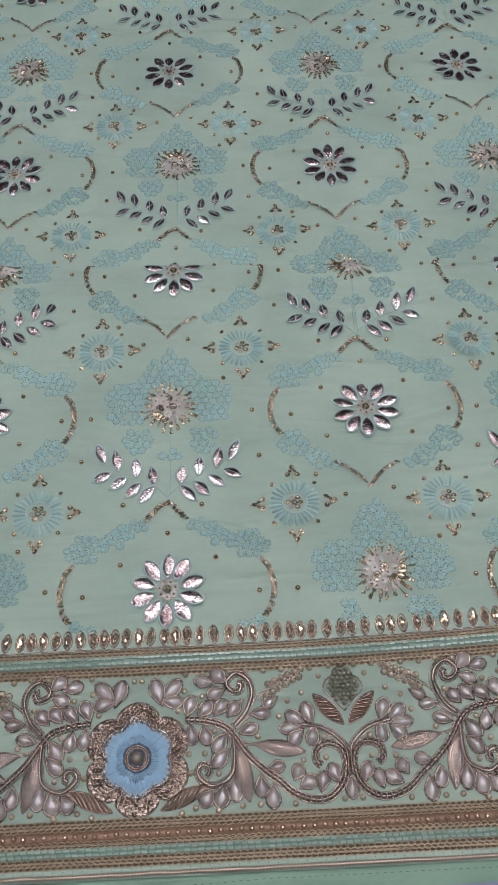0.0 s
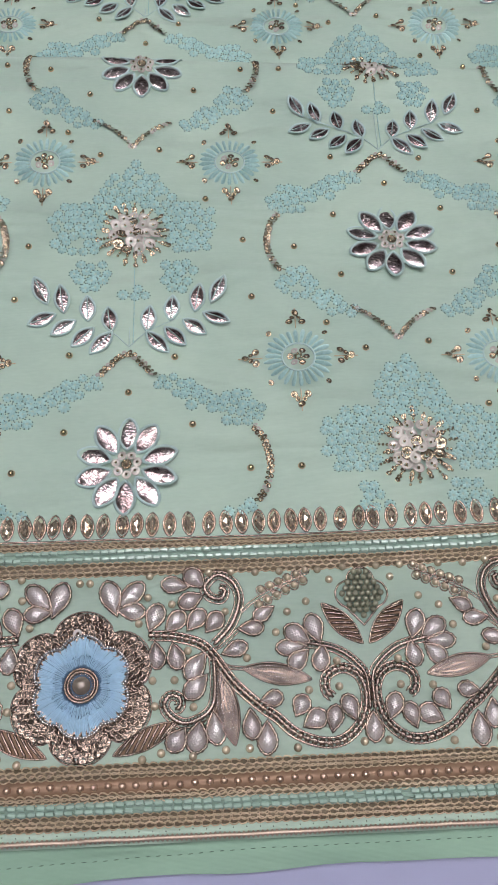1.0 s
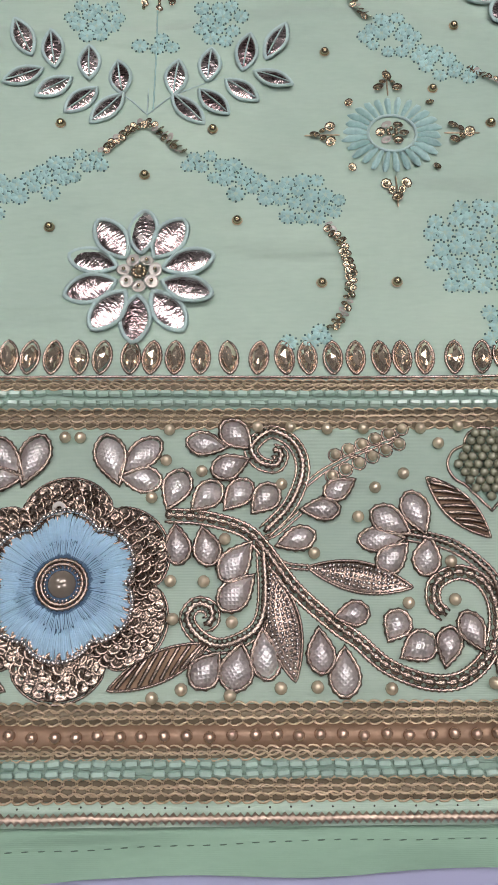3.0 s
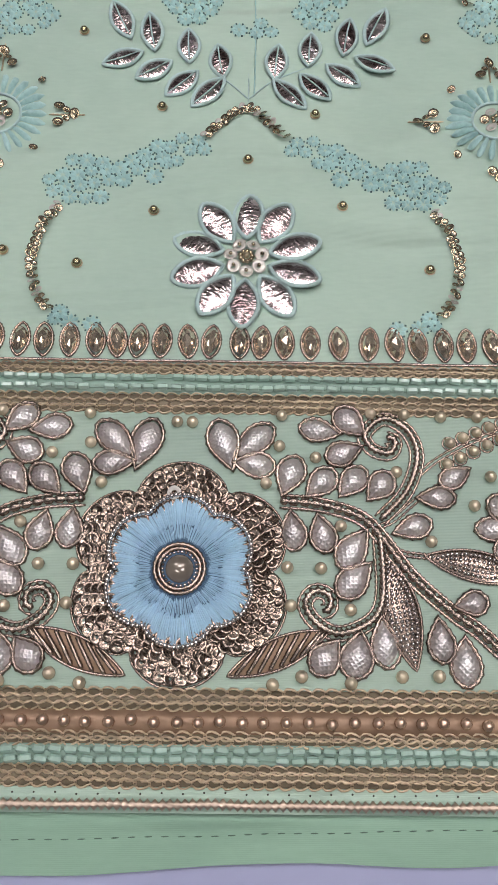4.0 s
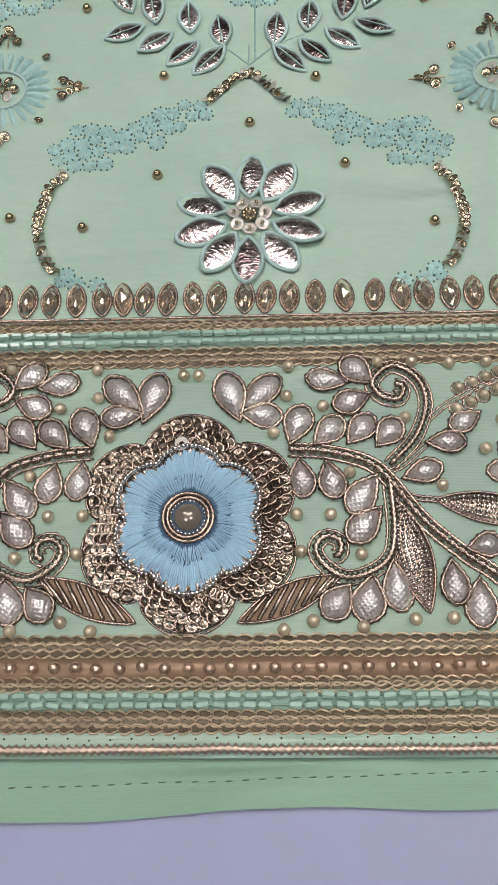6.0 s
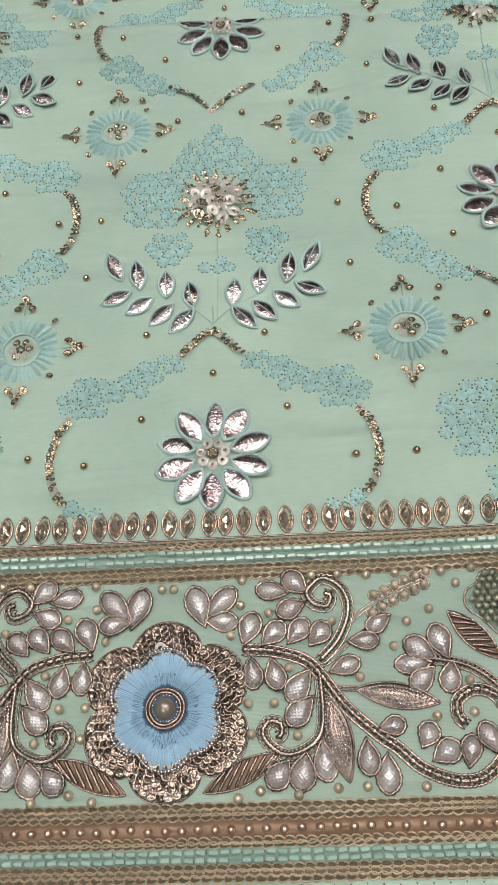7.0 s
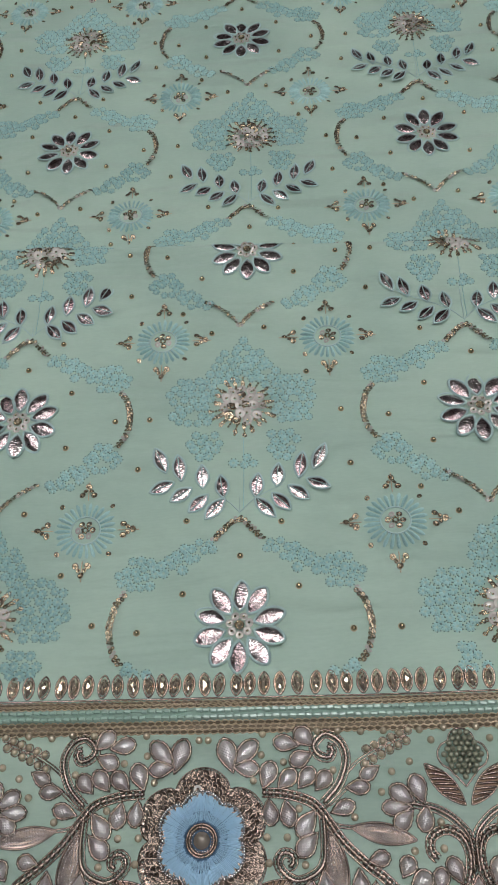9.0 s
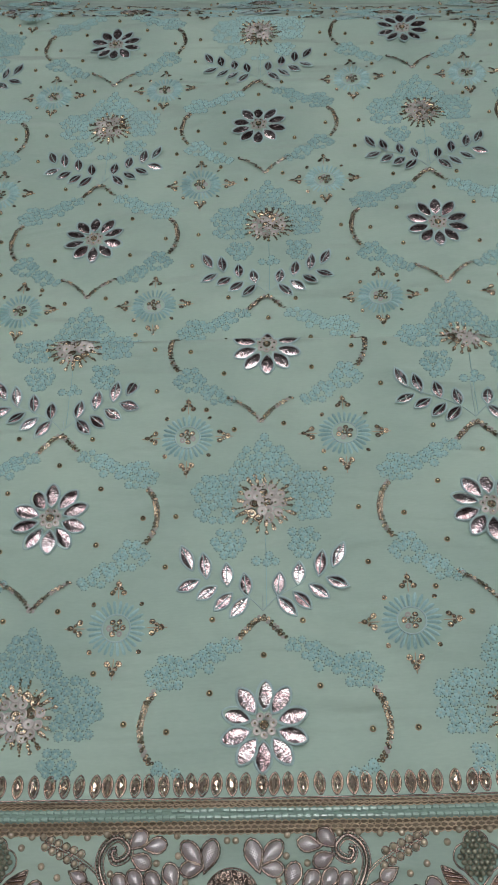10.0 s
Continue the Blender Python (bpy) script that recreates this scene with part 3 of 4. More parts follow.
g = Geo(PEARLSEQUIN, GOLDSEQUIN)
for k in range(6):
    w = 2 * math.pi * k / 6 + 0.3
    sequin(g, 0.0041 * math.cos(w), 0.0041 * math.sin(w), 0.0008, 0.0018, rng.uniform(-.4, .4), rng.uniform(-.4, .4), rng.choice((0, 1, 1)), 8)
for k in range(6):
    w = 2 * math.pi * k / 6
    ball(g, 0.0016 * math.cos(w), 0.0016 * math.sin(w), 0.0011, 0.0008, 1, 6, 4)
RINGEYE = g.mesh("ring_eye")
g = Geo(GOLDSEQUIN, PEARLSEQUIN, ZARI)
for x, y, r in ((0.0034, 0.0034, 0.0019), (0.0034, -0.0034, 0.0019), (0.0060, 0.0017, 0.0013), (0.0060, -0.0017, 0.0013), (0.0088, 0, 0.0019)):
    sequin(g, x, y, 0.0008, r, rng.uniform(-.5, .5), rng.uniform(-.5, .5), rng.choice((0, 0, 1)), 8)
    ball(g, x, y, 0.0011, 0.0005, 0, 6, 4)
rope(g, curve([(0, 0), (0.005, 0), (0.0125, 0)], 0.0007), 0.0004, 2, 5)
SPRIG = g.mesh("bead_sprig")
g = Geo(GOLDSEQUIN)
sequin(g, 0, 0, 0.0008, 0.0015, 0.2, -0.3, 0, 8)
ball(g, 0, 0.0004, 0.0011, 0.0006, 0, 6, 4)
SPECK = g.mesh("sequin_speck")

# stud
g = Geo(GOLDPEARL, ZARI)
ball(g, 0, 0, 0.0010, 0.0016, 0, 10, 6)
sequin(g, 0, 0, 0.0004, 0.0019, 0, 0, 1, 10, 0.5)
STUD = g.mesh("stud")

STUDS = ((-0.0294, 0.0600), (0.0225, 0.0585), (0.0008, 0.0400), (0.0308, 0.0210), (-0.0308, 0.0190), (-0.0545, -0.0030), (0.0595, -0.0025),
         (0.0305, -0.0205), (-0.0300, -0.0215), (-0.0595, 0.0960), (0.0640, 0.0958), (-0.0545, 0.1290), (0.0605, 0.1315), (-0.0170, 0.1915), (0.0150, 0.1970), (0.0410, 0.1600), (-0.0370, 0.2075))
BORDER_TOP = 0.0790


def field_cell(fx, fy, i, j):
    """All that belongs to one repeat of the field, round its flower at fx, fy."""
    def here(u, v):
        return fx + u, fy + v

    if fy > BORDER_TOP:
        m = on_cloth(fx, fy, rng.uniform(-.06, .06))
        flower = put("foil_flower", EYE, m, fabric, "ten-petalled crinkled silver foil flower with beaded centre")
        for k in range(10):
            w = 2 * math.pi * k / 10 + math.pi / 2 + rng.uniform(-.04, .04)
            px, py = fx + 0.0085 * math.cos(w), fy + 0.0085 * math.sin(w)
            if abs(fy - fold_at(fx)) < 0.03:
                drape("petal", PETAL, px, py, w, False, flower)
            else:
                put("petal", PETAL, on_cloth(px, py, w, 0.0003) @ pose(0, 0, 0, rng.uniform(-10, 10), rng.uniform(-5, 4), 0), flower)
        for s in (False, True):
            q = (fx, fy, math.pi if s else 0.0, s, fabric)
            tagged(drape("sequin_arc", ARC, *q, "curved line of antique gold sequins"), kind="stuff")
            tagged(drape("lace_garland", LOWBAND, *q, "aqua crochet lace garland"), kind="stuff")
            if fy < 0.15:
                tagged(drape("lace_garland", HIGHBAND_CUT, *q, "aqua crochet lace garland"), kind="stuff")
            else:
                tagged(drape("lace_garland", HIGHBAND, *q, "aqua crochet lace garland"), kind="stuff")
        tagged(drape("sequin_chevron", CHEVRON, *here(0, 0.0615), 0.0, False, fabric, "bent line of antique gold sequins"), kind="stuff")
        x, y = here(0, 0.066)
        spray = put("leaf_spray", STEM, on_cloth(x, y), fabric, "spray of silver foil leaves on thin thread stems")
        for s in (-1, 1):
            for u, v, du, dv in ((9.0, 9.3, 10.8, 23.3), (21.2, 15.6, 22.8, 30.0), (33.8, 21.0, 36.4, 37.0), (42.8, 26.5, 50.0, 41.5),
                                 (9.0, 8.3, 19.2, -3.8), (18.5, 11.0, 28.8, 1.0), (28.0, 15.5, 39.0, 7.2), (38.5, 19.6, 51.5, 13.8)):
                w = math.atan2(dv - v, du - u) + rng.uniform(-.06, .06)
                grow = math.hypot(du - u, dv - v) / 14.2
                put("leaf", LEAF, on_cloth(x + s * u * MM, y + v * MM, w if s > 0 else math.pi - w, 0.0003) @ pose(0, 0, 0, rng.uniform(-9, 9), rng.uniform(-4, 2), 0) @ Matrix.Diagonal((grow, 1.08, 1, 1)), spray)
        for s in (-1, 1):
            cx, cy = here(s * 0.0865 - 0.0005, 0.0572)
            ring = put("ring_flower", RING, on_cloth(cx, cy, rng.uniform(0, 1)), fabric, "pale blue floss ring flower with sequin centre")
            put("ring_eye", RINGEYE, on_cloth(cx, cy, rng.uniform(0, 3)), ring)
            for k in range(4):
                w = math.pi / 2 * k
                put("sprig", SPRIG, on_cloth(cx + 0.0182 * math.cos(w), cy + 0.0182 * math.sin(w), w), ring)
                put("speck", SPECK, on_cloth(cx + 0.0205 * math.cos(w + 0.78), cy + 0.0205 * math.sin(w + 0.78), w), ring)
    x, y = here(0.002, 0.1365)
    if y > BORDER_TOP:
        base = drape("lace_rosette", ROSELACE if fy > 0 else ROSELACE_CUT, x, y, 0.0, False, fabric, "aqua crochet lace crown round pearl and gold sequins")
        tagged(base, kind="stuff")
        tagged(drape("sequin_rosette", ROSETTE, x, y, rng.uniform(0, 6), False, base), kind="stuff")
        tagged(drape("sequin_vee", VEE, *here(0, 0.1975), 0.0, False, fabric, "forked line of antique gold sequins"), kind="stuff")
    for u, v in STUDS:
        x, y = here(u + rng.uniform(-.001, .001), v + rng.uniform(-.001, .001))
        if y > BORDER_TOP + 0.004:
            put("stud", STUD, on_cloth(x, y, rng.uniform(0, 6)), fabric)


for i in range(-3, 4):
    for j in range(-1, 4):
        fy = 0.1015 + j * V + (V / 2 if i % 2 else 0)
        reach = 0.20 + 0.34 * max(0, fy)
        if fy > -0.16 and fy < 0.99 and i * U < reach + 0.1 and i * U > -reach - 0.05:
            field_cell(i * U + 0.005 * (smooth(0.1, 0.3, fy) - smooth(0.4, 0.65, fy)), fy, i, j)

# ---- border ----
BX, HALF = -0.0172, 0.1235
X0, X1 = -0.16, 0.27


def skew(x, y):
    """The border runs level and bends slightly uphill to the right at its top."""
    return y + (0.003 * x + 0.16 * max(0, x - 0.05) ** 2) * smooth(-0.07, 0.075, y) + 0.0026 * smooth(0.0, 0.05, y)


def tape(name, mat, y0, y1, h, label):
    g = Geo(mat)
    xs = np.arange(X0, X1 + 0.001, 0.003)
    for x in xs:
        for y, z in ((y0, 0.0), (y0 + 0.0003, h), (y1 - 0.0003, h), (y1, 0.0)):
            yy = skew(x, y)
            g.v.append((x, yy, lie(x, yy) + z + 0.0001))
    for i in range(len(xs) - 1):
        for k in range(3):
            g.f.append((i * 4 + k, i * 4 + 4 + k, i * 4 + 5 + k, i * 4 + 1 + k))
            g.m.append(0)
    return put(name, g.mesh(name), Matrix(), fabric, label)


def braid(ys, pitch=0.0037, r=0.00038, label="antique gold chain-stitch braid"):
    """Rows of interlocking chain stitches on a dull gold ground."""
    g = Geo(ZARI, GROUND)
    y0, y1 = min(ys) - 0.0008, max(ys) + 0.0008
    xs = np.arange(X0, X1, 0.004)
    g.add([(x, skew(x, y), lie(x, skew(x, y)) + z) for x in xs for y, z in ((y0, 0.0), (y0, 0.0003), (y1, 0.0003), (y1, 0.0))],
          [(i * 4 + k, i * 4 + 4 + k, i * 4 + 5 + k, i * 4 + 1 + k) for i in range(len(xs) - 1) for k in range(3)], 1)
    for row, y in enumerate(ys):
        x = X0 + rng.uniform(0, pitch)
        while x < X1:
            wob = 0.00035 * noise.noise((x * 40, y * 900, 0))
            for s in (-1, 1):
                p = [(x, skew(x, y) + wob + s * 0.00015), (x + pitch * 0.5, skew(x, y) + wob + s * 0.00125), (x + pitch * 1.22, skew(x, y) + wob + s * 0.0002)]
                z = lie(x, y)
                rope(g, curve([(a, b, z + 0.0003 * k * (1 if s > 0 else 0.6)) for k, (a, b) in enumerate(p)], 0.00075), r * rng.uniform(.85, 1.1), 0, 5, 0.3)
            x += pitch * rng.uniform(0.92, 1.08)
    return tagged(put("chain_braid", g.mesh("chain_braid"), Matrix(), fabric, label), kind="stuff")


def long_rope(name, ys, r, mat, label, step=0.0005, wob=0.0002, dent=0.3):
    g = Geo(mat)
    for y in ys:
        pts = []
        for x in np.arange(X0, X1, 0.004):
            yy = skew(x, y) + wob * noise.noise((x * 70, y * 500, 3))
            pts.append((x, yy, lie(x, yy)))
        rope(g, curve(pts, step), r, 0, 6, dent)
    return put(name, g.mesh(name), Matrix(), fabric, label)


# Added thin sheet over the mint cloth, toned a duller green than it.
g = sheet("border_ground", DULLSHEET, X0, X1, -0.0315, 0.0445, 140, 24, lie)
flat = np.empty(len(g.vertices) * 3, dtype=np.float32)
g.vertices.foreach_get("co", flat)
flat = flat.reshape(-1, 3)
flat[:, 1] = [skew(a, b) for a, b in zip(flat[:, 0], flat[:, 1])]
flat[:, 2] = [lie(a, b) + 0.00022 for a, b in zip(flat[:, 0], flat[:, 1])]
g.vertices.foreach_set("co", flat.ravel())
put("border_ground", g, Matrix(), fabric, "added sheet, duller green than the cloth it covers")

# stones along the top of the border
def navette():
    """A marquise cut: pointed rim, sloping crown and a ridge."""
    g = Geo(STONE)
    n = 12
    rim = [(0.0025 * math.sin(w) * abs(math.sin(w)) ** 0.4, 0.0052 * math.cos(w)) for w in (2 * math.pi * k / n for k in range(n))]
    inner = [(x * 0.62, y * 0.66) for x, y in rim]
    verts = [(x, y, 0.0004) for x, y in rim] + [(x, y, 0.0021 + 0.0003 * (k % 2)) for k, (x, y) in enumerate(inner)] + [(0, 0.0015, 0.0029), (0, -0.0015, 0.0029)]
    faces = []
    for k in range(n):
        m = (k + 1) % n
        faces += [(k, m, n + k), (m, n + m, n + k)]
        top = 2 * n if (k + 0.5) % n < n / 4 or (k + 0.5) % n > 3 * n / 4 else 2 * n + 1
        faces.append((n + k, n + m, top))
    faces += [(n + 3, 2 * n + 1, 2 * n), (n + 9, 2 * n, 2 * n + 1)]
    g.add(verts, [f[::-1] for f in faces], 0)
    return g.mesh("navette_stone", False)


NAVETTE = navette()
g = Geo(CORD)
rim = [(0.0028 * math.sin(w) * abs(math.sin(w)) ** 0.4, 0.0057 * math.cos(w)) for w in (2 * math.pi * k / 20 for k in range(20))]
outline_rope(g, rim, 0.0006, 0, 0.0007)
NAVETTE_RIM = g.mesh("navette_rim")
x = X0 + 0.002
while x < X1:
    y = skew(x, 0.0690)
    t = rng.uniform(-.12, .12)
    st = put("crystal_stone", NAVETTE, on_cloth(x, y, t) @ pose(0, 0, 0.0002, rng.uniform(-20, 12), rng.uniform(-14, 14), 0), fabric, "marquise champagne crystal in a coiled wire rim")
    put("wire_rim", NAVETTE_RIM, on_cloth(x, y, t), st)
    x += rng.choice((0.0066, 0.0072, 0.0080, 0.0088, 0.0094))

long_rope("wire_cord", (0.0622,), 0.00055, CORD, "thin coiled wire line")
braid((0.0602, 0.0588))
tape("bead_tape", AQUATAPE, 0.0512, 0.0580, 0.0005, "sea green tape under rows of cut beads")
braid((0.0502, 0.0481, 0.0462))
braid((-0.0326, -0.0344, -0.0360))
tape("copper_tape", COPPER, -0.0430, -0.0368, 0.0006, "copper tape carrying a row of pearls")
braid((-0.0434, -0.0448))
tape("bead_tape", AQUATAPE, -0.0506, -0.0453, 0.0005, "sea green tape under rows of cut beads")
braid((-0.0514, -0.0532, -0.0549))
long_rope("hem_cord", (-0.0598,), 0.00155, HEMCORD, "thick rose-gold coiled cord along the hem", 0.00095, 0.0004, 0.62)
g = Geo(KNOT)
for x in np.arange(X0, X1, 0.0054):
    y = -0.0572 + 0.0007 * noise.noise((x * 90, 5, 5))
    ball(g, x, y, lie(x, y) + 0.0002, 0.0003, 0, 5, 4)
tagged(put("knot_row", g.mesh("knot_row"), Matrix(), fabric, "row of tiny dark thread knots"), kind="stuff")

# cut beads in rows, pearls on copper
g = Geo(AQUAGLASS)
v = []
for xx, q in ((-0.0016, 0.75), (-0.0012, 1.0), (0.0012, 1.0), (0.0016, 0.75)):
    v += [(xx, 0.00105 * q * math.cos(a), 0.0009 + 0.00105 * q * math.sin(a)) for a in (2 * math.pi * k / 6 for k in range(6))]
fcs = [(i * 6 + k, i * 6 + (k + 1) % 6, i * 6 + 6 + (k + 1) % 6, i * 6 + 6 + k)[::-1] for i in range(3) for k in range(6)]
g.add(v, fcs + [tuple(range(6)), tuple(range(18, 24))[::-1]])
BEAD = g.mesh("cut_bead", False)
for y in (0.0562, 0.0530, -0.0468, -0.0492):
    g = Geo(AQUATAPE)
    rope(g, np.array([(x, skew(x, y), lie(x, skew(x, y)) + 0.0005) for x in np.arange(X0, X1, 0.004)]), 0.0003, 0, 4, 0)
    row = put("bead_string", g.mesh("bead_string"), Matrix(), fabric, "string of sea green cut glass beads")
    x = X0
    while x < X1:
        if rng.random() > 0.04:
            yy = skew(x, y) + rng.uniform(-.0002, .0002)
            put("bead", BEAD, on_cloth(x, yy, rng.uniform(-.15, .15), 0.0005), row)
        x += 0.00385 * rng.uniform(.92, 1.1)
g = Geo(COPPERPEARL)
ball(g, 0, 0, 0.0013, 0.0017, 0, 12, 8)
PEARL = g.mesh("copper_pearl")
x = X0
while x < X1:
    yy = skew(x, -0.0399) + rng.uniform(-.0004, .0004)
    put("pearl", PEARL, on_cloth(x, yy, 0, 0.0004), fabric)
    x += 0.0058 * rng.uniform(.93, 1.07)

# ---- vine of the border ----
GOTAS = ((13.9, 28.8, 9.4, 41.8, 4.1), (14.7, 31.5, 25.0, 40.9, 3.7), (14.7, 30.3, 25.7, 29.4, 3.4), (45.2, 39.1, 34.5, 41.0, 3.4), (52.6, 39.2, 44.9, 46.1, 3.7), (51.6, 35.4, 42.0, 31.7, 3.4),
         (28.6, 21.7, 32.7, 31.7, 3.7), (35.8, 21.4, 43.2, 28.1, 3.4), (45.4, 21.5, 52.2, 29.0, 3.4), (53.4, 20.7, 59.8, 27.3, 3.4), (30.9, 16.5, 32.1, 6.8, 3.4), (38.6, 15.7, 41.0, 6.1, 3.4))
GOTAS_STEM = ((52.2, 11.5, 44.8, 2.0, 3.7), (52.8, 2.4, 44.5, -6.1, 3.7), (67.8, 21.1, 77.9, 21.2, 3.0), (60.5, 11.3, 70.4, 14.2, 3.0), (43.3, -19.0, 37.2, -26.8, 3.7), (49.8, -16.6, 47.4, -27.9, 4.1),
              (55.5, -12.7, 57.0, -25.1, 3.7), (71.2, -12.6, 71.8, -23.4, 3.4), (78.2, -17.8, 77.7, -29.9, 3.9), (76.3, -8.9, 84.8, -7.4, 3.0))
GOTAS_FAR = ((83.0, 29.2, 75.0, 25.0, 2.9), (98.2, 14.5, 88.5, 20.5, 3.7), (102.9, 14.6, 99.2, 25.0, 3.7), (96.5, 12.8, 84.4, 12.6, 3.2), (97.2, 11.1, 89.2, 4.3, 3.4), (104.2, 12.9, 102.1, 3.2, 3.4),
             (90.6, -15.1, 95.0, -8.0, 3.4), (94.1, -19.8, 102.8, -15.0, 3.7), (105.6, -22.0, 108.1, -12.6, 3.2), (116.2, -18.1, 112.1, -8.3, 3.2), (123.5, -15.7, 123.5, -26.5, 3.4))
BUDS = ((2.2, 41.8), (28.6, 44.3), (27.5, 35.3), (23.4, 24.4), (38.4, 32.2), (54.6, 45.2), (65.1, 45.5), (61.8, 28.2), (75.6, 44.4), (45.4, 12.7), (70.4, 8.7), (30.0, 1.3), (39.5, 1.1), (30.7, -9.6), (47.4, -10.5),
        (33.5, -28.0), (25.5, -30.3), (46.6, -30.0), (60.5, -27.7), (70.4, -27.9))
BUDS_FAR = ((87.0, 45.0), (98.2, 31.3), (89.3, 27.0), (83.7, 18.7), (104.6, 45.0), (115.8, 45.5), (109.5, 40.0), (110.0, 6.2), (110.2, -4.6), (96.6, -5.5), (90.3, -28.2), (118.4, -27.1))


def at_vine(s, v, flip, start):
    """A place of the vine's repeat, mirrored where flip is set; start: where its flower or grape end stands."""
    x = start + (-s if flip else s) * MM
    return x, skew(x, v * MM)


GOTA_MESH = {}


def gota_mesh(length, width):
    key = (round(length * 2000), round(width * 4000))
    if key not in GOTA_MESH:
        g = Geo(GOTA, CORD)
        o = teardrop(length, width)
        pad(g, o, 0.0024, 0, 0.0003, 6)
        outline_rope(g, o, 0.00085, 1, 0.0011, 0.42, 1.13)
        GOTA_MESH[key] = g.mesh("gota_petal")
    return GOTA_MESH[key]


g = Geo(CREAM)
ball(g, 0, 0, 0.0013, 0.00185, 0, 10, 6)
BUD = g.mesh("bud_pearl")
g = Geo(CREAM, CORD)
ball(g, 0, 0, 0.0013, 0.0016, 0, 12, 7)
rope(g, np.array([(0.0020 * math.cos(a), 0.0020 * math.sin(a), 0.0) for a in np.linspace(0, 2 * math.pi, 18, endpoint=False)]), 0.00042, 1, 5, 0.35, closed=True)
CREAMPEARL = g.mesh("cream_pearl")


def striped_leaf(length, width):
    """A leaf filled with slanting coiled wires inside a wire rim."""
    g = Geo(CORD, COPPER)
    o = almond(length, width, 20)
    pad(g, o, 0.0005, 1, 0.0002, 3)
    outline_rope(g, o, 0.00055, 0, 0.0006)
    for k in range(9):
        t = 0.06 + 0.1 * k
        y0 = -width * math.sin(math.pi * t) ** 0.85 * 0.9
        t1 = min(0.97, t + 0.28)
        y1 = width * math.sin(math.pi * t1) ** 0.85 * 0.9
        rope(g, curve([(t * length, y0, 0.0003), ((t + t1) / 2 * length, (y0 + y1) / 2, 0.0011), (t1 * length, y1, 0.0003)], 0.0005), 0.00075, 0, 5, 0.22)
    return g.mesh("striped_leaf")


def beaded_leaf(length, width):
    g = Geo(SPARKLE, CORD)
    o = almond(length, width, 20)
    pad(g, o, 0.0008, 1, 0.0002, 3)
    outline_rope(g, o, 0.00055, 1, 0.0006, 0.3, 1.05)
    n = int(length / 0.00125)
    for i in range(1, n):
        t = i / n
        w = width * math.sin(math.pi * t) ** 0.85 * 0.86
        m = int(2 * w / 0.00125)
        for k in range(m):
            y = -w + 2 * w * (k + 0.5) / max(1, m)
            ball(g, t * length + rng.uniform(-.0002, .0002), y, 0.0012 + rng.uniform(-.0001, .0003), 0.0006, 0, 6, 4)
    return g.mesh("beaded_leaf")


ZLEAF, GLEAF = striped_leaf(0.0300, 0.0040), striped_leaf(0.0250, 0.0042)
SLEAF1, SLEAF2 = beaded_leaf(0.0303, 0.0048), beaded_leaf(0.0287, 0.0042)


def vine_line(name, points, flip, start, parent, r=0.0006, offsets=(-0.0011, 0.0, 0.0011), label="", mat=CORD, step=0.0008, every=2, core=1.2):
    """Parallel coiled wires along a curl."""
    g = Geo(mat)
    pts = [at_vine(s, v, flip, start) for s, v in points]
    mid = curve(pts, step)
    for off in offsets:
        line = []
        for i, p in enumerate(mid):
            d = mid[min(len(mid) - 1, i + 1)] - mid[max(0, i - 1)]
            d /= np.linalg.norm(d) + 1e-12
            x, y = p[0] - d[1] * off, p[1] + d[0] * off
            line.append((x, y, lie(x, y) + (0.0003 if off == 0 else 0)))
        rope(g, np.array(line), r * (core if off == 0 else 1), 0, 6, 0.6 if off == 0 and every > 2 else 0.48, every=every if off == 0 else 2)
    return put(name, g.mesh(name), Matrix(), parent, label)


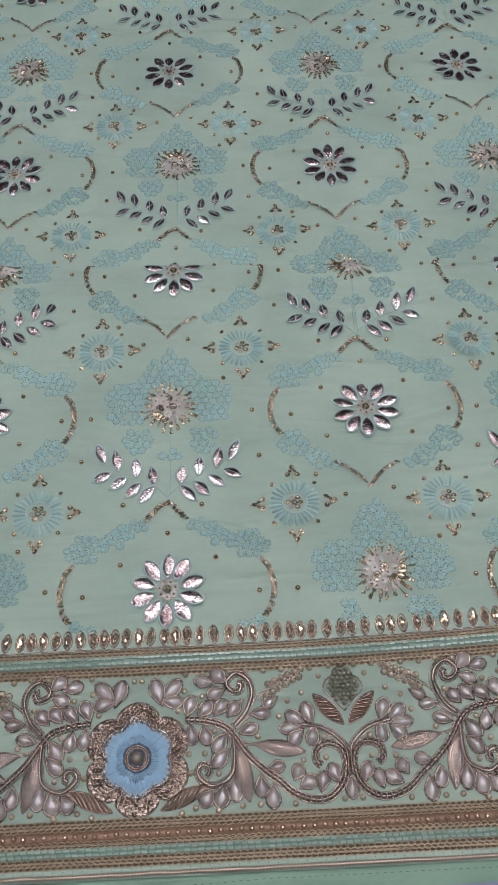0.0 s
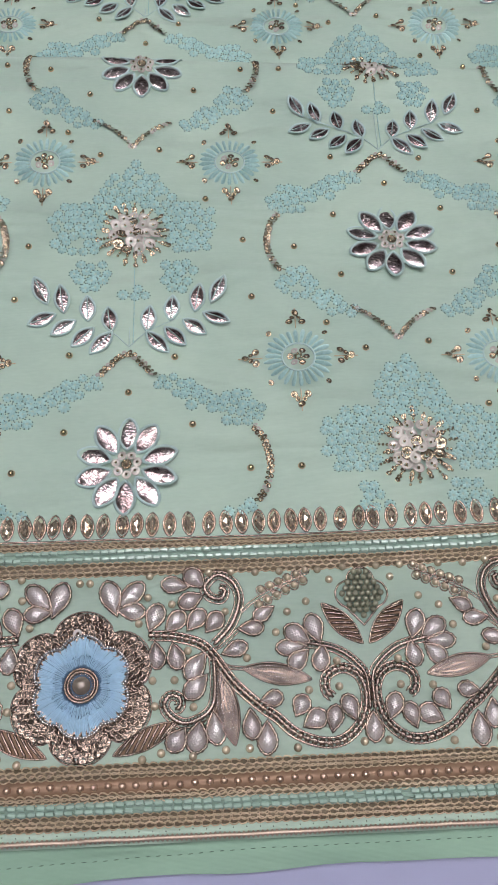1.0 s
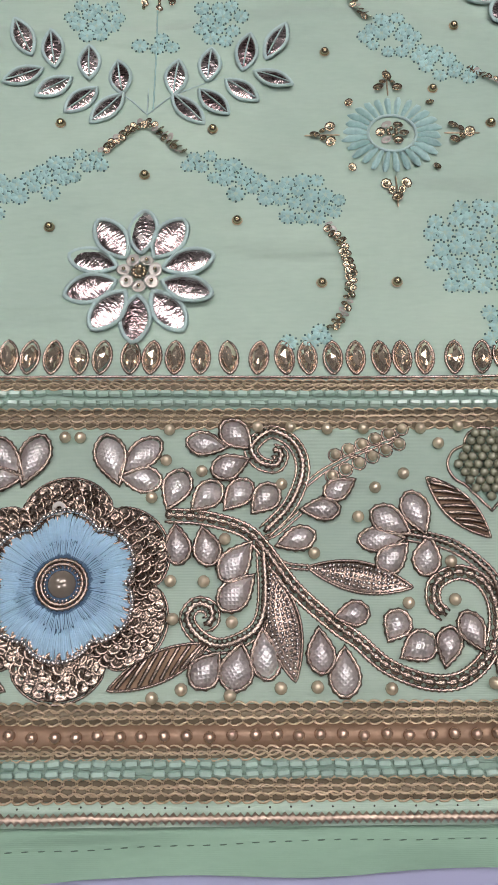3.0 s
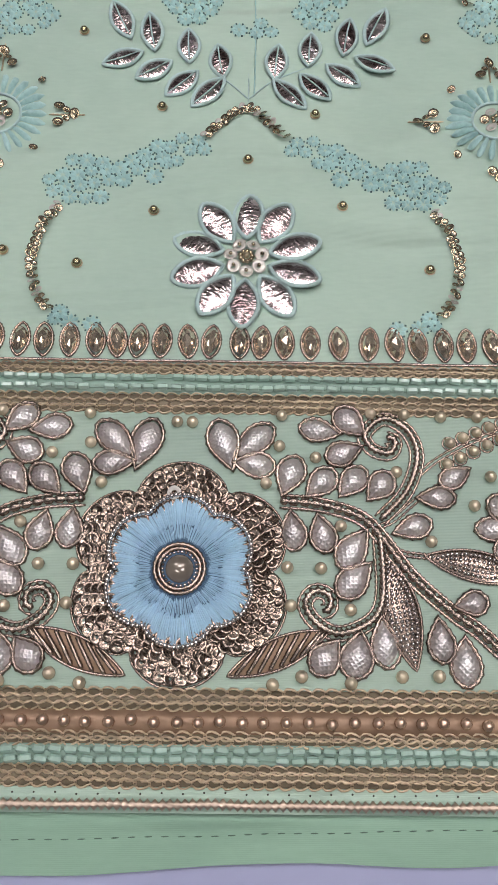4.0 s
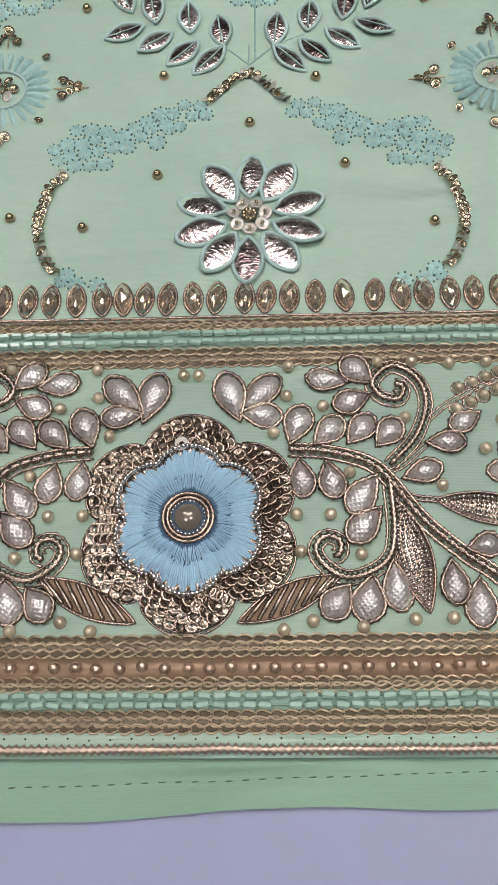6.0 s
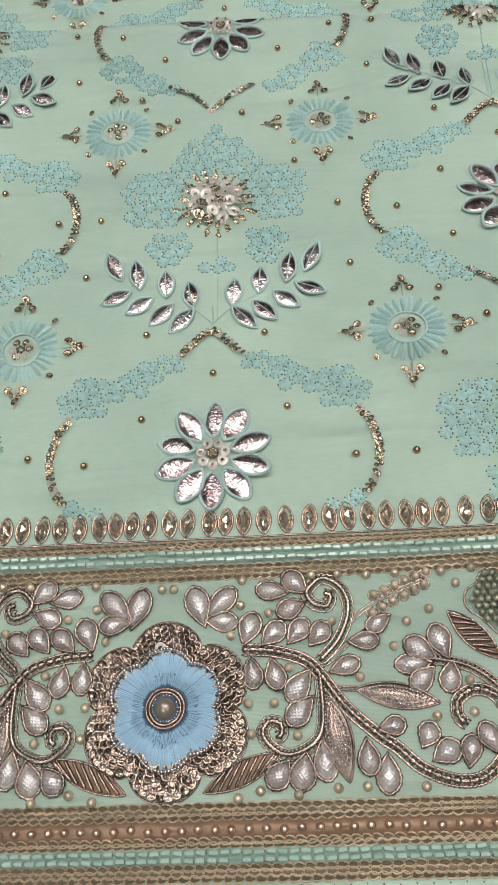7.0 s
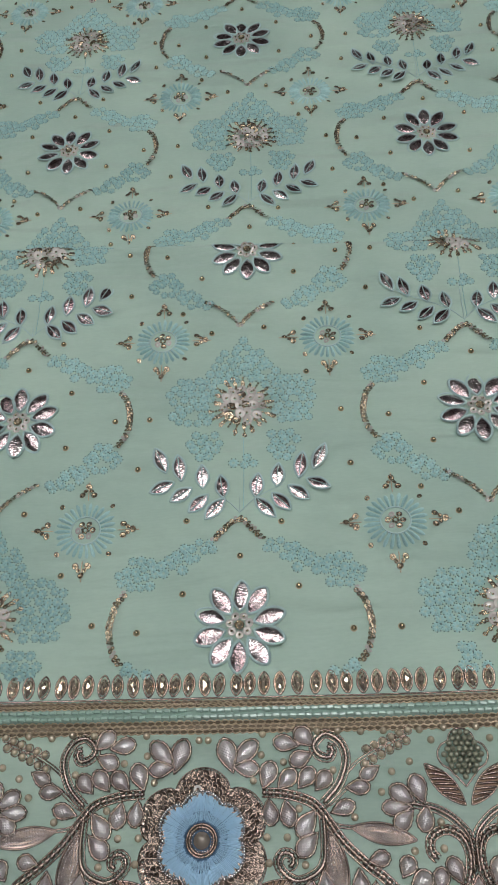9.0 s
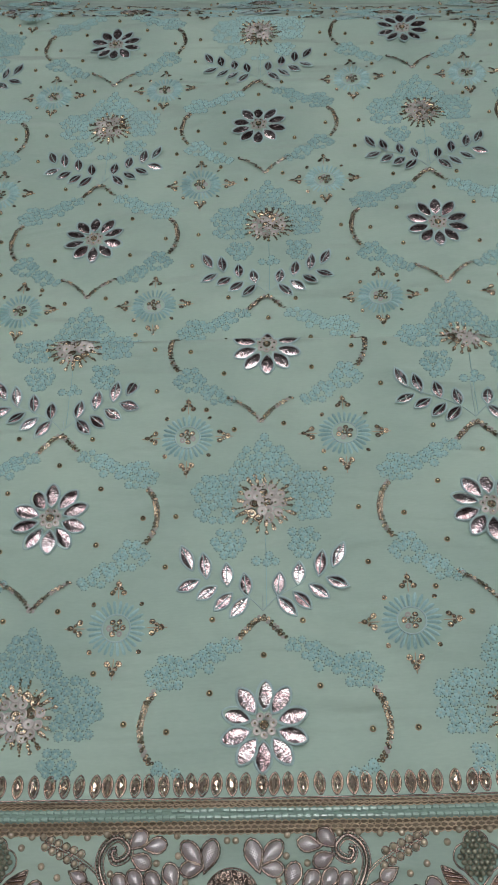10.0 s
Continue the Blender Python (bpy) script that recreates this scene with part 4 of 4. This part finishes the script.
def vine(start, flip):
    """Half a repeat of the border vine, from the blue flower at start to the grape."""
    stem = vine_line("vine_stem", ((27.8, 19.6), (38.9, 18.8), (50.0, 15.8), (56.0, 10.7), (64.6, -0.8), (75.7, -11.0), (82.0, -15.5), (90.0, -22.5), (101.0, -26.6), (110.6, -25.6), (118.6, -18.3),
                                    (121.2, -7.7), (118.4, 0.4), (111.5, 3.3), (104.9, 0.3), (104.0, -5.5), (107.0, -8.8)), flip, start, fabric, 0.0007, (-0.0019, 0, 0.0019), "scrolling vine of antique silver coiled wire", every=4, core=1.9)
    vine_line("curl", ((56.4, 14.7), (64.4, 22.8), (68.2, 32.7), (65.6, 40.5), (58.7, 44.0), (53.0, 39.2), (55.0, 34.9), (60.2, 33.6), (62.0, 37.4), (59.2, 38.4)), flip, start, stem, 0.0006, (-0.0019, 0.0, 0.0019), core=2.2)
    vine_line("curl", ((56.1, 11.6), (56.4, -4.9), (53.3, -12.7), (44.1, -16.7), (37.5, -13.7), (34.7, -9.0), (37.2, -5.3), (41.3, -6.3), (41.5, -10.0), (39.3, -10.8)), flip, start, stem, 0.0006, (-0.0019, 0.0, 0.0019), core=2.2)
    vine_line("twig", ((96.2, 14.4), (109.5, 11.3), (118.2, 5.4), (122.2, -1.2), (122.4, -14.1)), flip, start, stem, 0.0006, (-0.0017, 0, 0.0017), core=1.8)
    vine_line("twig", ((68.0, 27.5), (74.5, 32.3), (84.9, 37.6), (98.3, 42.4)), flip, start, stem, 0.0005, (-0.0006, 0.0006))
    vine_line("twig", ((56.0, 10.7), (62.0, 6.0), (69.4, 4.9)), flip, start, stem, 0.0006, (-0.0006, 0.0006))
    vine_line("twig", ((56.0, 13.0), (60.5, 15.0), (68.0, 21.0), (78.0, 27.0)), flip, start, stem, 0.0005, (-0.0006, 0.0006))
    for s0, v0, s1, v1, w in (*GOTAS, *GOTAS_STEM, *GOTAS_FAR):
        if abs(s0 - 123.5) < 0.5 and flip:
            continue
        a, b = at_vine(s0, v0, flip, start), at_vine(s1, v1, flip, start)
        L = math.hypot(b[0] - a[0], b[1] - a[1])
        put("gota_petal", gota_mesh(L, w * MM * 0.98), on_cloth(*a, math.atan2(b[1] - a[1], b[0] - a[0])) @ pose(0, 0, 0.0003, rng.uniform(-6, 6), rng.uniform(-3, 3), 0), stem, "padded rose-silver net petal in a wire rim")
    for mesh, s0, v0, s1, v1, name in ((ZLEAF, 13.7, -28.3, 41.2, -16.0, "striped_leaf"), (GLEAF, 122.0, 13.0, 104.6, 30.5, "striped_leaf"), (SLEAF1, 58.0, 4.1, 64.3, -25.7, "beaded_leaf"), (SLEAF2, 69.4, 4.9, 97.6, -0.6, "beaded_leaf")):
        a, b = at_vine(s0, v0, flip, start), at_vine(s1, v1, flip, start)
        put(name, mesh, on_cloth(*a, math.atan2(b[1] - a[1], b[0] - a[0]), 0.0003, flip), stem)
    for k in range(6):
        for side in (-1, 1):
            s, v = 77.5 + 4.1 * k + side * 0.6, 33.8 + 1.75 * k + side * 3.1 * (1 - 0.05 * k)
            put("cream_pearl", CREAMPEARL, on_cloth(*at_vine(s, min(v, 45.5), flip, start)), stem)
    for s, v in (*BUDS, *BUDS_FAR):
        put("bud_pearl", BUD, on_cloth(*at_vine(s + rng.uniform(-.4, .4), v + rng.uniform(-.3, .3), flip, start)), stem)


g = Geo(GREENBEAD)
ball(g, 0, 0, 0.0012, 0.0015, 0, 8, 5, 0.8)
GRAPE = g.mesh("grape_bead")


def grape(x, y):
    """A trefoil of dark green cut beads in a wire rim."""
    g = Geo(AQUATAPE, CORD)
    out = []
    for k in range(60):
        w = 2 * math.pi * k / 60 - math.pi / 2
        r = 0.0
        for q in np.arange(0.004, 0.016, 0.0003):
            px, py = q * math.cos(w), q * math.sin(w)
            if min(math.hypot(px - 0.0052, py), math.hypot(px + 0.0052, py), math.hypot(px, py - 0.0055)) < 0.0055 or (py < 0 and abs(px) < 0.0105 + py * 0.8):
                r = q
        out.append(((r + 0.0012) * math.cos(w), (r + 0.0012) * math.sin(w)))
    pad(g, out, 0.0004, 0, 0.0002, 3)
    outline_rope(g, out, 0.0006, 1)
    bunch = put("beaded_trefoil", g.mesh("beaded_trefoil"), on_cloth(x, y), fabric, "trefoil bunch of dark olive cut beads")
    for i in range(-7, 8):
        for j in range(-7, 8):
            px, py = (i + 0.5 * (j % 2)) * 0.0029, j * 0.0025
            if min(math.hypot(px - 0.0052, py), math.hypot(px + 0.0052, py), math.hypot(px, py - 0.0055)) < 0.0055 or (py < 0 and abs(px) < 0.0105 + py * 0.8 and py > -0.0125):
                put("bead", GRAPE, on_cloth(x + px + rng.uniform(-.0002, .0002), y + py, 0, rng.uniform(0, .0006)), bunch)


def lobed(r0, depth, w, turn=math.pi / 2):
    """Radius of a six-lobed rosette at the angle w."""
    return r0 + depth * (abs(math.cos(3 * (w - turn))) ** 0.7 - 0.5)


g = Geo(BROWNSEQUIN)
sequin(g, 0, 0, 0.0003, 0.0021, 0.0, 0.0, 0, 12, 0.2)
SCALE = g.mesh("bronze_sequin")


def blue_flower(x, y):
    g = Geo(BROWNSEQUIN, CORD)
    o = [(lobed(0.0277, 0.0062, w) * math.cos(w), lobed(0.0277, 0.0062, w) * math.sin(w)) for w in np.linspace(0, 2 * math.pi, 96, endpoint=False)]
    pad(g, o, 0.0007, 0, 0.0002, 4)
    outline_rope(g, o, 0.0006, 1, 0.0006)
    outline_rope(g, o, 0.0005, 1, 0.0006, 0.3, 1.035)
    flower = put("sequin_flower", g.mesh("sequin_flower"), on_cloth(x, y), fabric, "six-lobed bronze sequin flower round sky blue floss petals")
    for ring in range(5):
        n = 62 - 5 * ring
        for k in range(n):
            w = 2 * math.pi * (k + 0.5 * (ring % 2)) / n
            r = lobed(0.0277, 0.0062, w) - 0.0016 - 0.0022 * ring
            lobe = round((w - math.pi / 2) / (math.pi / 3)) * math.pi / 3 + math.pi / 2
            lean = 0.45 + rng.uniform(-.35, .35)
            q = on_cloth(x + r * math.cos(w), y + r * math.sin(w), 0, 0.0011 + 0.00025 * ring) @ pose(0, 0, 0, math.degrees(-lean * math.sin(lobe + 1.2)) * 0.6, math.degrees(lean * math.cos(lobe + 1.2)) * 0.6, rng.uniform(0, 60))
            put("sequin", SCALE, q, flower)
    if x < 0.1:
        g = Geo(PEARLSEQUIN)
        sequin(g, 0, 0, 0.0002, 0.0020, 0.1, 0.15, 0, 14, 0.42)
        put("loose_sequin", g.mesh("loose_sequin"), on_cloth(x - 0.0024, y + 0.0218, 0, 0.0030), flower, "single white ring sequin")
    # The pad is coloured dark so gaps between threads look shaded.
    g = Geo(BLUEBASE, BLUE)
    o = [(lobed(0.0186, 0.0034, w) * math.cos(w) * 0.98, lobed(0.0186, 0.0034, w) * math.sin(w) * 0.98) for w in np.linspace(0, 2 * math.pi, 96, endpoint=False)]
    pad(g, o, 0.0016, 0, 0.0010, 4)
    n = 170
    for k in range(n):
        w = 2 * math.pi * (k + rng.uniform(-.2, .2)) / n
        for part_no, (a, b, h, wd) in enumerate(((0.0070, 0.62, 0.0031, 0.00030), (0.55, 1.0, 0.0029, 0.00036))):
            R = lobed(0.0186, 0.0034, w)
            a = a if part_no == 0 else R * rng.uniform(0.5, 0.62)
            e = R * (rng.uniform(0.6, 0.75) if part_no == 0 else rng.uniform(0.985, 1.02))
            verts, faces = [], []
            for i, t in enumerate((0, 0.3, 0.7, 1.0)):
                r = a + (e - a) * t
                z = (0.0012, h, h, 0.0013)[i] if part_no else (0.0014, h - 0.0004, h, h - 0.0004)[i]
                hw = wd * (0.30 + 0.80 * r / R) * (0.72 if part_no == 0 else 1.0)
                sx, sy = -math.sin(w) * hw, math.cos(w) * hw
                cx, cy = r * math.cos(w), r * math.sin(w)
                verts += [(cx - sx, cy - sy, z - 0.0004), (cx, cy, z + 0.0002), (cx + sx, cy + sy, z - 0.0004)]
            for i in range(3):
                for j in range(2):
                    faces.append((i * 3 + j, i * 3 + 3 + j, i * 3 + 4 + j, i * 3 + 1 + j))
            g.add(verts, faces, 1)
    floss = put("floss_petals", g.mesh("floss_petals"), on_cloth(x, y, 0, 0.0008), flower, "sky blue satin-stitched petals")
    g = Geo(SPARKLE)
    for k in range(110):
        w = 2 * math.pi * k / 110
        r = lobed(0.0186, 0.0034, w) + 0.0009
        ball(g, r * math.cos(w), r * math.sin(w), 0.0036, 0.0008, 0, 6, 4)
    put("bead_edge", g.mesh("bead_edge"), on_cloth(x, y), flower)
    g = Geo(SPARKLE, TAUPE, CORD)
    for r, q in ((0.0069, 0.0008), (0.0057, 0.0008)):
        n = int(2 * math.pi * r / 0.0007) // 2 * 2
        rope(g, np.array([(r * math.cos(a), r * math.sin(a), 0.0028) for a in np.linspace(0, 2 * math.pi, n, endpoint=False)]), q, 2, 6, 0.4, closed=True)
    for k in range(26):
        w = 2 * math.pi * k / 26
        ball(g, 0.0047 * math.cos(w), 0.0047 * math.sin(w), 0.0034, 0.0005, 0, 6, 4)
    ball(g, 0, 0, 0.0030, 0.0040, 1, 20, 12, 0.85)
    put("cabochon", g.mesh("cabochon"), on_cloth(x, y), flower, "taupe domed bead in a coiled wire ring")


for start, flip in ((BX, False), (BX, True), (BX + 2 * HALF, True)):
    vine(start, flip)
for x in (BX, BX + 2 * HALF):
    blue_flower(x, skew(x, 0.0))
for x in (BX + HALF, BX - HALF):
    grape(x, skew(x, 0.0335))
